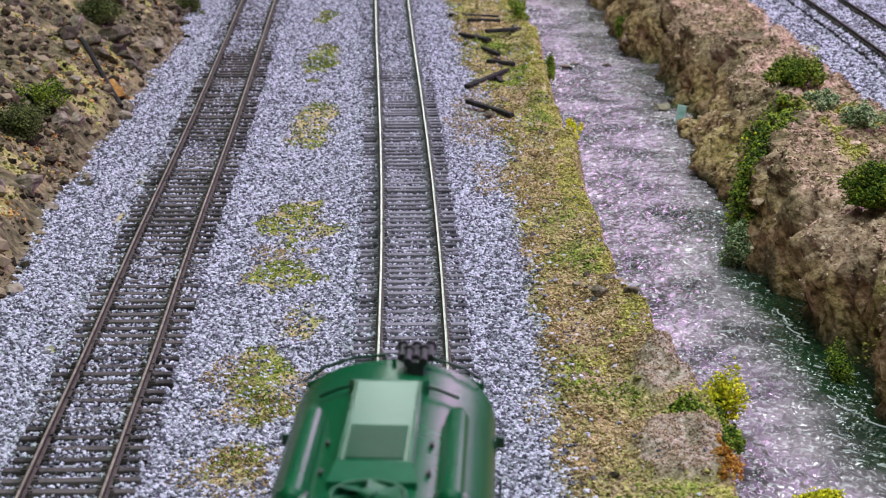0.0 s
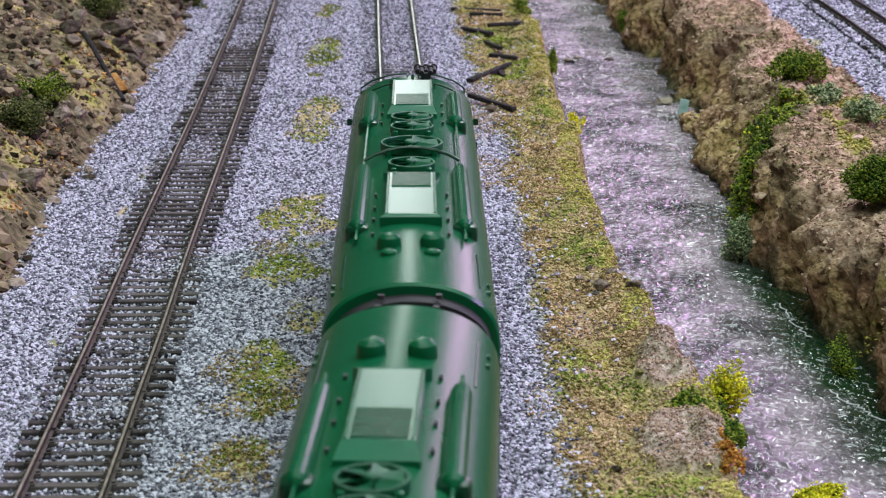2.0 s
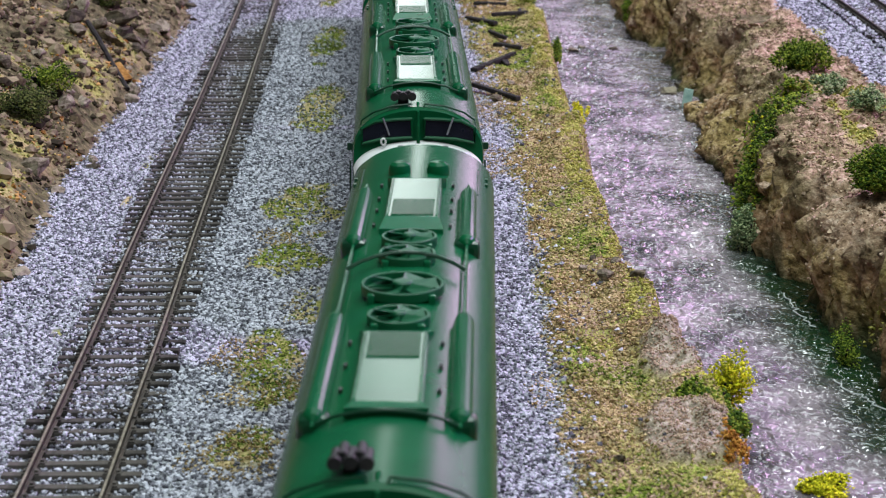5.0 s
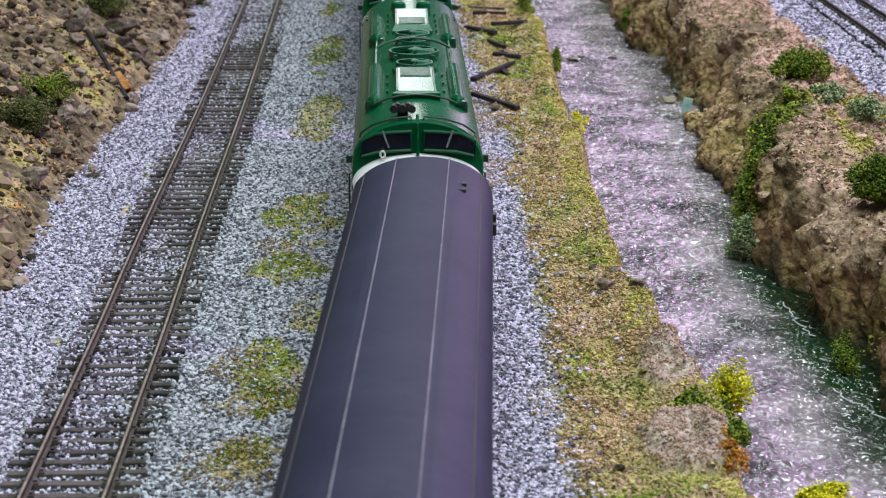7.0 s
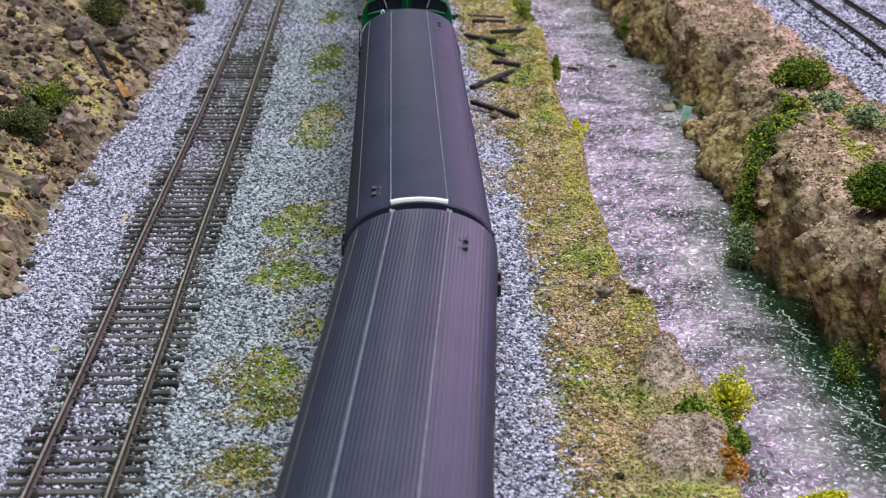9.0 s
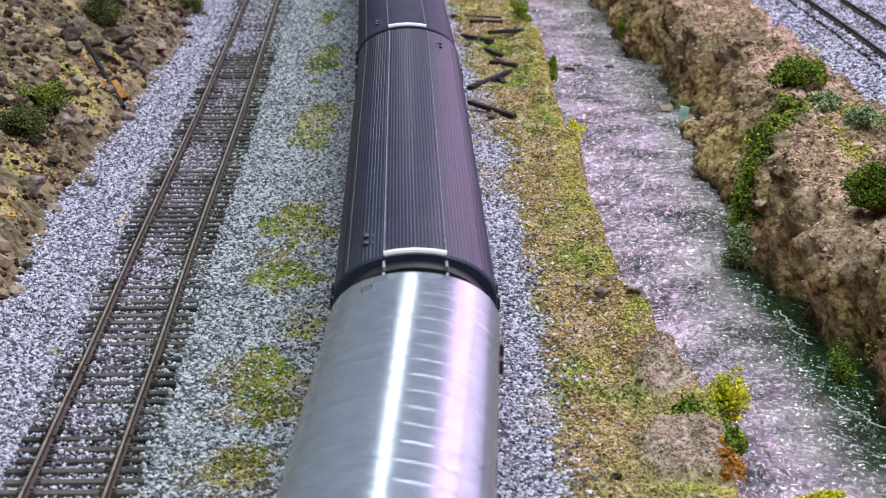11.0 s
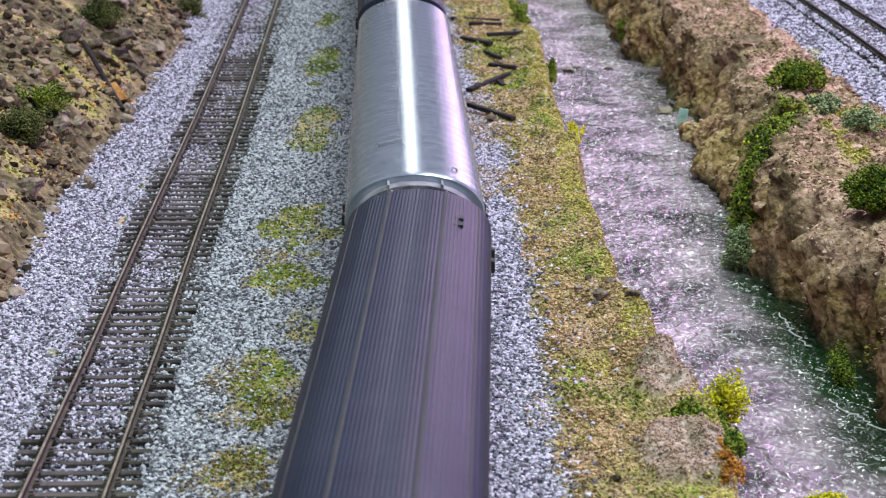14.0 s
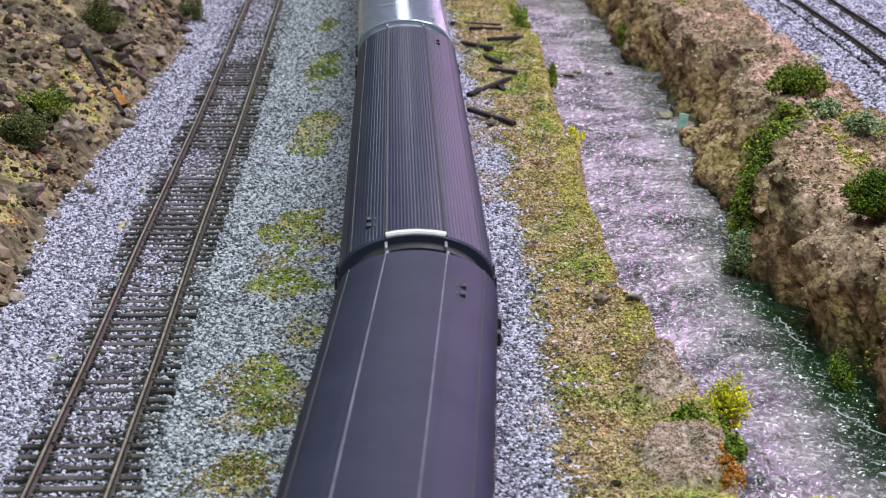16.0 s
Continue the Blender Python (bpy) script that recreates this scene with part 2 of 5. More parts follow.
BUSH_SAGE = material("bush_foam_sage", (0.08, 0.13, 0.06), (0.40, 0.46, 0.24), 120, 0.95, per="island", spread=0.35, spec=0.1)
BUSH_RUST = material("bush_foam_rust", (0.20, 0.08, 0.015), (0.60, 0.30, 0.06), 120, 0.95, per="island", spread=0.35, spec=0.1)
BUSH_DARK = material("bush_foam_dark", (0.02, 0.028, 0.012), (0.15, 0.17, 0.05), 120, 0.95, per="island", spread=0.35, spec=0.1)
WOOD = material("pale_board", (0.30, 0.21, 0.12), (0.45, 0.33, 0.20), 20, 0.6)


def silver_material():
    m = material("brushed_silver", (0.33, 0.39, 0.46), (0.43, 0.49, 0.57), 200, 0.16, 0.6)
    nt = m.node_tree
    bsdf = nt.nodes["Principled BSDF"]
    tc = nt.nodes.new("ShaderNodeTexCoord")
    wave = nt.nodes.new("ShaderNodeTexWave")
    wave.wave_type, wave.bands_direction = "BANDS", "Y"
    wave.inputs["Scale"].default_value, wave.inputs["Distortion"].default_value = 900.0, 1.5
    bp = nt.nodes.new("ShaderNodeBump")
    bp.inputs["Strength"].default_value, bp.inputs["Distance"].default_value = 0.25, 0.00005
    nt.links.new(tc.outputs["Object"], wave.inputs["Vector"])
    nt.links.new(wave.outputs["Fac"], bp.inputs["Height"])
    nt.links.new(bp.outputs["Normal"], bsdf.inputs["Normal"])
    return m


SILVER = silver_material()


def ground_material():
    """Earth, ballast and turf mixed by the mesh's cover attribute (red: ballast, green: turf, blue: painted recess
    shade).
    """
    m = bpy.data.materials.new("layout_ground")
    m.use_nodes = True
    nt = m.node_tree
    bsdf = nt.nodes["Principled BSDF"]
    link = nt.links.new
    tc = nt.nodes.new("ShaderNodeTexCoord")

    def noise_tex(scale, detail=5):
        n = nt.nodes.new("ShaderNodeTexNoise")
        n.inputs["Scale"].default_value, n.inputs["Detail"].default_value = scale, detail
        link(tc.outputs["Object"], n.inputs["Vector"])
        return n.outputs["Fac"]

    def ramp(fac, *stops):
        r = nt.nodes.new("ShaderNodeValToRGB")
        els = r.color_ramp.elements
        els[0].position, els[1].position = stops[0][0], stops[-1][0]
        els[0].color, els[1].color = (*stops[0][1], 1), (*stops[-1][1], 1)
        for p, c in stops[1:-1]:
            els.new(p).color = (*c, 1)
        link(fac, r.inputs["Fac"])
        return r.outputs["Color"]

    def blend(fac, a, b):
        mx = nt.nodes.new("ShaderNodeMix")
        mx.data_type = "RGBA"
        link(fac, mx.inputs[0])
        link(a, mx.inputs[6])
        link(b, mx.inputs[7])
        return mx.outputs[2]

    at = nt.nodes.new("ShaderNodeAttribute")
    at.attribute_name = "cover"
    sep = nt.nodes.new("ShaderNodeSeparateColor")
    link(at.outputs["Color"], sep.inputs[0])
    earth = blend(ramp(noise_tex(35), (0.44, (0, 0, 0)), (0.56, (1, 1, 1))),
                  ramp(noise_tex(420), (0.3, (0.17, 0.105, 0.065)), (0.5, (0.44, 0.295, 0.20)), (0.7, (0.66, 0.50, 0.38))),
                  ramp(noise_tex(420), (0.3, (0.085, 0.06, 0.03)), (0.5, (0.26, 0.19, 0.105)), (0.7, (0.48, 0.37, 0.21))))
    stones = ramp(noise_tex(900), (0.3, (0.09, 0.09, 0.10)), (0.5, (0.28, 0.29, 0.31)), (0.7, (0.55, 0.56, 0.60)))
    turf = blend(ramp(noise_tex(55), (0.42, (0, 0, 0)), (0.6, (1, 1, 1))),
                 ramp(noise_tex(800), (0.3, (0.13, 0.13, 0.03)), (0.7, (0.44, 0.42, 0.12))),
                 ramp(noise_tex(800), (0.3, (0.24, 0.17, 0.07)), (0.7, (0.60, 0.48, 0.25))))
    col = blend(sep.outputs[0], earth, stones)
    col = blend(sep.outputs[1], col, turf)
    at2 = nt.nodes.new("ShaderNodeAttribute")
    at2.attribute_name = "soil"
    sep2 = nt.nodes.new("ShaderNodeSeparateColor")
    link(at2.outputs["Color"], sep2.inputs[0])
    dark = ramp(noise_tex(300), (0.3, (0.032, 0.029, 0.014)), (0.5, (0.105, 0.090, 0.044)), (0.7, (0.225, 0.185, 0.098)))
    bare = ramp(noise_tex(500), (0.3, (0.15, 0.12, 0.09)), (0.5, (0.33, 0.27, 0.20)), (0.7, (0.52, 0.45, 0.36)))
    col = blend(sep2.outputs[0], col, dark)
    col = blend(sep2.outputs[1], col, bare)
    clay = blend(ramp(noise_tex(70), (0.42, (0, 0, 0)), (0.6, (1, 1, 1))),
                 ramp(noise_tex(380), (0.36, (0.10, 0.068, 0.026)), (0.5, (0.36, 0.255, 0.10)), (0.66, (0.60, 0.45, 0.23))),
                 ramp(noise_tex(380), (0.36, (0.12, 0.065, 0.03)), (0.5, (0.41, 0.245, 0.13)), (0.66, (0.64, 0.45, 0.29))))
    col = blend(sep2.outputs[2], col, clay)
    # dark green tone that paints the shade of the undercut toe
    toe_dark = ramp(noise_tex(120), (0.3, (0.012, 0.02, 0.010)), (0.7, (0.05, 0.07, 0.025)))
    col = blend(sep.outputs[2], col, toe_dark)
    link(col, bsdf.inputs["Base Color"])
    bsdf.inputs["Roughness"].default_value = 0.92
    bsdf.inputs["Specular IOR Level"].default_value = 0.2
    bp = nt.nodes.new("ShaderNodeBump")
    bp.inputs["Strength"].default_value, bp.inputs["Distance"].default_value = 1.0, 0.0016
    link(noise_tex(600, 6), bp.inputs["Height"])
    link(bp.outputs["Normal"], bsdf.inputs["Normal"])
    return m


def water_material():
    m = bpy.data.materials.new("creek_gel")
    m.use_nodes = True
    nt = m.node_tree
    bsdf = nt.nodes["Principled BSDF"]
    tc = nt.nodes.new("ShaderNodeTexCoord")
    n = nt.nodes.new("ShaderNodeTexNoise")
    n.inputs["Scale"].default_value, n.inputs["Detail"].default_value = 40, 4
    # dark bed to pale lilac: the reflected pink sheen is painted into the colour
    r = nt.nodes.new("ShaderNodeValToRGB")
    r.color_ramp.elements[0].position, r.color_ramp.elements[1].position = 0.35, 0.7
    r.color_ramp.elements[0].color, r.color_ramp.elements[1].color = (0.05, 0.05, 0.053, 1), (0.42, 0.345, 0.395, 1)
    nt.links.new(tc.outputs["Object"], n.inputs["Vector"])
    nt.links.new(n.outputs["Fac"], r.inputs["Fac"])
    at = nt.nodes.new("ShaderNodeAttribute")
    at.attribute_name = "algae"
    mx = nt.nodes.new("ShaderNodeMix")
    mx.data_type = "RGBA"
    nt.links.new(at.outputs["Fac"], mx.inputs[0])
    nt.links.new(r.outputs["Color"], mx.inputs[6])
    mx.inputs[7].default_value = (0.012, 0.040, 0.016, 1)
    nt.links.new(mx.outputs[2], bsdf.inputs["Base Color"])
    n3 = nt.nodes.new("ShaderNodeTexNoise")
    n3.inputs["Scale"].default_value, n3.inputs["Detail"].default_value = 300, 1.2
    n3.inputs["Distortion"].default_value = 0.4
    mp = nt.nodes.new("ShaderNodeMapping")
    mp.inputs["Scale"].default_value = (0.95, 0.85, 1.0)
    mp.inputs["Rotation"].default_value = (0, 0, 0.6)
    nt.links.new(tc.outputs["Object"], mp.inputs["Vector"])
    nt.links.new(mp.outputs["Vector"], n3.inputs["Vector"])
    bp = nt.nodes.new("ShaderNodeBump")
    bp.inputs["Strength"].default_value, bp.inputs["Distance"].default_value = 1.0, 0.0042
    nt.links.new(n3.outputs["Fac"], bp.inputs["Height"])
    nt.links.new(bp.outputs["Normal"], bsdf.inputs["Normal"])
    bsdf.inputs["Roughness"].default_value = 0.05
    bsdf.inputs["IOR"].default_value = 1.7
    return m


GROUND = ground_material()
WATER = water_material()

# ---- plan: curves along y, in millimetres ----
MAIN_Y = (-2200, 0, 100, 200, 270, 289, 337, 385, 480, 577, 674, 770, 866, 962, 1090, 1300, 2700)
MAIN_X = (-17, -17, -16, -13.5, -10.9, -10.0, -8.2, -7.3, -7.3, -9.3, -12.0, -15.3, -18.9, -22.6, -27.1, -34.5, -84)
SIDE_Y = (-2200, 0, 200, 398, 457, 505, 562, 619, 696, 794, 921, 1093, 1300, 2700)
SIDE_X = (-76, -76, -77, -79.5, -81, -82, -83.8, -85.3, -87, -89.2, -93, -98.2, -105, -152)
BACK_Y = (-2200, 836, 909, 985, 1200, 2700)
BACK_X = (205, 191, 188.5, 185, 174, 95)
KEY_Y = (-2200, 380, 450, 520, 600, 680, 760, 860, 1000, 1130, 1300, 2700)
FOOT = (-116, -118, -120, -122, -126, -129, -127, -127, -128, -135, -142, -190)
BALLAST_EDGE = (27, 27, 27, 26, 25, 23, 22, 15, 6, 2, -2, -48)
BANK_EDGE = (66, 65, 62, 55.5, 49, 47, 48, 46, 46, 38, 34, -12)
WATER_EDGE = (128, 128, 121, 106, 103, 99, 98, 100, 99, 88, 80, 34)
CREST = (146, 142, 130, 118, 117, 122, 130, 128, 118, 107, 100, 56)
PLATEAU_END = (168, 166, 164, 162, 160, 158, 155, 151, 146, 139, 132, 80)
WATER_Z = -20.0


def curve(ys, xs, y):
    """Value of a plan curve at y (mm), rounded off between its points."""
    y = np.asarray(y, float)
    return (np.interp(y - 24, ys, xs) + 2 * np.interp(y, ys, xs) + np.interp(y + 24, ys, xs)) / 4


def terrain(x, y):
    """Height in mm at x, y in mm, and the cover: ballast, turf, painted recess shade."""
    foot, bal, bank = curve(KEY_Y, FOOT, y), curve(KEY_Y, BALLAST_EDGE, y), curve(KEY_Y, BANK_EDGE, y)
    wat, crest, plat = curve(KEY_Y, WATER_EDGE, y), curve(KEY_Y, CREST, y), curve(KEY_Y, PLATEAU_END, y)
    foot = foot + 8 * (fbm(y / 30, x * 0 + 3, 5) - 0.5)
    bal = bal + 7 * (fbm(y / 22, x * 0 + 9, 6) - 0.5)
    bank = bank + 6 * (fbm(y / 26, x * 0 + 1, 7) - 0.5)
    wat = wat + 8 * (fbm(y / 34, x * 0 + 5, 8) - 0.5) + 6 * (fbm(y / 75, x * 0 + 4, 19, 2) - 0.5)
    crest = np.maximum(crest + 9 * (fbm(y / 26, x * 0 + 2, 9) - 0.5) + 8 * (fbm(y / 75, x * 0 + 4, 19, 2) - 0.5), wat + 8)
    n1, n2 = fbm(x / 9, y / 9, 1), fbm(x / 30, y / 30, 2)
    z = -4.2 + 0.9 * (n1 - 0.5)
    for ys, xs in ((MAIN_Y, MAIN_X), (SIDE_Y, SIDE_X)):
        z = z + 0.7 * (1 - smooth(15, 21, np.abs(x - curve(ys, xs, y))))
    d = np.maximum(foot - x, 0)
    z = z + 62 * (1 - np.exp(-d / 70)) * smooth(0, 8, d) + smooth(2, 20, d) * (12 * (n2 - 0.5) + 5 * (n1 - 0.5))
    verge = smooth(-4, 3, x - bal)
    z = z + verge * (1.0 + 5.0 * (n2 - 0.5) + 3.6 * (n1 - 0.5) + 2.4 * (0.5 - np.abs(2 * fbm(x / 11, y / 15, 29, 2) - 1))) + 3.2 * verge * smooth(-20, -5, x - bank) * smooth(0.35, 0.6, fbm(y / 60, x * 0 + 7, 33, 2))
    rock = bare_rock(x, y)
    z = z + rock * (2.6 + 2.5 * (n1 - 0.5))
    z = z + (-29 - z) * smooth(-2, 7, x - bank)
    face = np.clip((x - wat) / np.maximum(crest - wat, 1), 0, 1)
    rough = fbm(x / 12, y / 12, 21) - 0.5
    gully = np.abs(2 * fbm(y / 46 + x / 190, x / 90, 25, 3) - 1)
    rise = (1 - (1 - face) ** 2.1) * 41 - 24 * (1 - smooth(0.0, 0.26, gully)) * (1 - smooth(0.55, 1.0, face)) * smooth(0.05, 0.3, face) - ravine(x, y) * 24 + (rough * 6 + 5 * (0.62 - np.abs(2 * fbm(x / 15, y / 17, 27, 3) - 1) * 2.2) + 12 * (fbm(x / 28, y / 34, 23, 3) - 0.5) * (1 - 0.6 * smooth(2, 26, x - crest))) * smooth(0, 0.25, face)
    z = np.where(x > wat - 3, np.maximum(z, -29 + rise + smooth(0, 30, x - crest) * 3), z)
    on_right = smooth(-3, 4, x - plat)
    z = z + (11.5 + 0.8 * (n1 - 0.5) - z) * on_right
    ballast = np.clip(smooth(-3, 2, x - foot) * (1 - verge) + on_right, 0, 1)
    g = fbm(x / 16, y / 16, 31)
    turf = verge * (1 - smooth(-1, 3, x - bank)) * smooth(0.30, 0.42, g + 0.12)
    turf = np.maximum(turf, smooth(0.49, 0.62, g) * smooth(0, 10, d))
    turf = np.maximum(turf, lime_spots(x, y) * (x > 90))
    turf = np.maximum(turf * (1 - rock), patches(x, y))
    # shade of the recess at the bank's foot, painted as a low dark band
    toe_shade = np.clip(smooth(-1, 3, x - bank) * (1 - smooth(-21, -13, z + 9 * (n2 - 0.5) + 4 * (n1 - 0.5))), 0, 1) * (x < crest)
    return z, ballast, turf * (1 - toe_shade), toe_shade


def bulge(x, y, z):
    """Sideways swell of the eroded creek face in mm: big lumps, small lumps and hollows."""
    w = smooth(-26, -14, z) * (1 - smooth(2, 14, x - curve(KEY_Y, CREST, y))) * smooth(-14, -4, x - curve(KEY_Y, WATER_EDGE, y))
    big = fbm(y / 26, z / 17, 101, 2) - 0.5
    small = 0.5 - np.abs(2 * fbm(y / 11, z / 8, 103, 3) - 1) * 1.6
    fine = fbm(y / 4, z / 3.2, 105, 2) - 0.5
    return -w * (14 * big + 6.0 * small + 4.4 * fine + 2.6 * (vnoise(y / 1.9, z / 1.6, 107) - 0.5))


def ravine(x, y):
    """The cleft in the dirt bank beside the ivy."""
    mid = 688 + (x - 104) * 1.9
    return (1 - smooth(3, 15, np.abs(y - mid - 10))) * smooth(98, 104, x) * (1 - smooth(116, 130, x))


LIME_SPOTS = ((155, 869, 5, 14), (134, 751, 8, 9), (135, 694, 4, 16), (133, 660, 4, 20), (140, 722, 10, 7), (119, 529, 5, 14), (119, 1025, 4, 10), (150, 700, 6, 8),
              (97, 1058, 3, 16), (146, 630, 5, 14))


def lime_spots(x, y):
    """Moss spots on top of the dirt bank."""
    s = np.zeros_like(x)
    w = fbm(x / 6, y / 9, 85) - 0.5
    for cx, cy, rx, ry in LIME_SPOTS:
        s = np.maximum(s, 1 - smooth(0.5, 1.2, ((x - cx) / rx) ** 2 + ((y - cy) / ry) ** 2 + 2.4 * w))
    return s


def stains(x, y):
    """Dark grey rock that shows through the dirt."""
    s = np.zeros_like(x)
    w = fbm(x / 7, y / 10, 89) - 0.5
    for cx, cy, rx, ry in ((133, 893, 8, 24), (125, 712, 5, 22), (104, 600, 4, 30), (101, 880, 4, 18)):
        s = np.maximum(s, 1 - smooth(0.6, 1.1, ((x - cx) / rx) ** 2 + ((y - cy) / ry) ** 2 + 1.6 * w))
    return s


def dust(x, y):
    """Brown dust strewn over the ballast beside the main line."""
    s = np.zeros_like(x)
    w = fbm(x / 6, y / 9, 95) - 0.5
    for cx, cy, rx, ry in ((11, 800, 10, 55), (23, 464, 6, 16), (16, 700, 6, 30), (-52, 600, 8, 10), (-54, 488, 8, 16), (-33, 470, 6, 20), (-47, 422, 13, 18), (-45, 460, 12, 12)):
        s = np.maximum(s, 1 - smooth(0.3, 1.2, ((x - cx) / rx) ** 2 + ((y - cy) / ry) ** 2 + 1.8 * w))
    return s


def bare_rock(x, y):
    """Bare outcrops along the creek edge."""
    s = np.zeros_like(x)
    w = fbm(x / 9, y / 12, 79) - 0.5
    for cx, cy, rx, ry in ((55, 480, 9, 17), (55, 428, 12, 18)):
        s = np.maximum(s, 1 - smooth(0.7, 1.1, ((x - cx) / rx) ** 2 + ((y - cy) / ry) ** 2 + 1.2 * w))
    return s


PATCHES = ((-56, 930, 8, 50), (-50, 790, 11, 46), (-46, 634, 13, 30), (-47, 578, 13, 17), (-39, 537, 6, 22), (-46, 490, 11, 20),
           (-44, 466, 10, 14), (-46, 427, 7, 12), (-105, 700, 1.6, 14), (-104, 640, 1.3, 9), (-103, 548, 1.5, 6), (-102, 508, 1.5, 5), (-60, 1060, 7, 22))


def patches(x, y):
    """Turf patches that lie on the ballast between the tracks."""
    s = np.zeros_like(x)
    w = fbm(x / 8, y / 14, 77) - 0.5
    for cx, cy, rx, ry in PATCHES:
        q = ((x - cx) / rx) ** 2 + ((y - cy) / ry) ** 2
        s = np.maximum(s, 1 - smooth(0.5, 1.2, q + 2.6 * w))
    return s


# ---- the ground sheet ----


def steps(*runs):
    out = []
    for a, b, d in runs:
        out += list(np.arange(a, b, d))
    return np.array(out + [runs[-1][1]], float)


def sheet(name, xs, ys, height, mat, cover=None):
    gx, gy = np.meshgrid(xs, ys)
    gz = height(gx, gy)
    v = np.stack([gx + bulge(gx, gy, gz), gy, gz], -1).reshape(-1, 3) * MM
    i = np.arange(len(ys) - 1)[:, None] * len(xs) + np.arange(len(xs) - 1)[None]
    fc = np.stack([i, i + 1, i + 1 + len(xs), i + len(xs)], -1).reshape(-1, 4)
    return mesh_np(name, v, fc, mat, flat=False)


def build_ground():
    xs = steps((-420, -210, 14), (-210, -125, 2.2), (-125, 30, 3.0), (30, 86, 1.8), (86, 146, 0.8), (146, 200, 1.8), (200, 260, 3), (260, 420, 14))
    ys = steps((-2150, 300, 45), (300, 360, 8), (360, 480, 2.2), (480, 800, 1.5), (800, 1180, 2.2), (1180, 1300, 8), (1300, 2650, 45))
    me = sheet("ground", xs, ys, lambda x, y: terrain(x, y)[0], GROUND)
    gx, gy = np.meshgrid(xs, ys)
    _, a, b, c = terrain(gx, gy)
    col = np.stack([a, b, c, np.ones_like(a)], -1).reshape(-1, 4).astype(np.float32)
    at = me.color_attributes.new("cover", "FLOAT_COLOR", "POINT")
    at.data.foreach_set("color", col.ravel())
    dark = smooth(-7, 3, curve(KEY_Y, FOOT, gy) - gx) * (1 - b) * (1 - a)
    bare = bare_rock(gx, gy)
    dark = np.maximum(dark, 0.85 * stains(gx, gy))
    gz = terrain(gx, gy)[0]
    clay = smooth(-4, 2, gx - curve(KEY_Y, WATER_EDGE, gy)) * (1 - smooth(-2, 8, gz + 9 * (fbm(gx / 18, gy / 24, 35) - 0.5))) * (1 - dark)
    col = np.stack([dark, bare, clay, np.ones_like(a)], -1).reshape(-1, 4).astype(np.float32)
    at = me.color_attributes.new("soil", "FLOAT_COLOR", "POINT")
    at.data.foreach_set("color", col.ravel())
    tagged(new("ground", me), "sculpted layout ground of earth, grey ballast and turf", "ground", kind="structure")
    bm = box(bmesh.new(), -0.42, 0.42, -2.15, 2.65, -0.075, -0.045)
    tagged(new("baseboard", bm_mesh("baseboard", bm, WOOD)), "plain wooden board under the model landscape", "board", kind="structure")


build_ground()


def build_water():
    vs = steps((-2150, 300, 60), (300, 1200, 1.3), (1200, 2650, 60))
    us = np.linspace(0, 1, 92)
    uu, yy = np.meshgrid(us, vs)
    xx = curve(KEY_Y, BANK_EDGE, yy) - 7 + uu * (curve(KEY_Y, WATER_EDGE, yy) - curve(KEY_Y, BANK_EDGE, yy) + 16)
    along = yy + 0.5 * xx
    r1 = fbm((xx - 0.12 * yy) / 2.6, along / 4.5, 51, 3) - 0.5
    r2 = 1 - np.abs(2 * vnoise((xx + 0.25 * yy) / 2.3, yy / 3.6, 53) - 1)
    r3 = vnoise((xx - 0.3 * yy) / 1.5, (yy + 0.4 * xx) / 1.9, 57) - 0.5
    calm = smooth(0.78, 0.94, uu) * (1 - smooth(640, 760, yy))
    zz = WATER_Z + (1 - 0.85 * calm) * (0.8 * r1 + 0.3 * r2 + 0.6 * r3)
    n = len(us)
    i = np.arange(len(vs) - 1)[:, None] * n + np.arange(n - 1)[None]
    fc = np.stack([i, i + 1, i + 1 + n, i + n], -1).reshape(-1, 4)
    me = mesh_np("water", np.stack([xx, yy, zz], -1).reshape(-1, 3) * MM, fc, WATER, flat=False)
    at = me.attributes.new("algae", "FLOAT", "POINT")
    at.data.foreach_set("value", (smooth(0.60, 0.82, uu + 0.25 * (fbm(xx / 12, yy / 12, 61) - 0.5)) * (1 - smooth(600, 760, yy))).ravel().astype(np.float32))
    tagged(new("water", me), "rippled glossy creek of clear gel over dark bed, lilac sheen painted in", "creek", kind="structure")


build_water()

# ---- tracks ----


def tie_mesh(mat):
    bm = bmesh.new()
    box(bm, -0.0148, 0.0148, -0.00118, 0.00118, -0.0042, -0.0021, 0.0002)
    for s in (-1, 1):
        box(bm, s * 0.0086 - 0.0019, s * 0.0086 + 0.0019, -0.0011, 0.0011, -0.0022, -0.0017)
        for q in (-1, 1):
            box(bm, s * 0.0086 + q * 0.00125 - 0.0004, s * 0.0086 + q * 0.00125 + 0.0004, -0.0006, 0.0006, -0.0018, -0.0012)
    return bm_mesh("tie", bm, mat, flat=True)


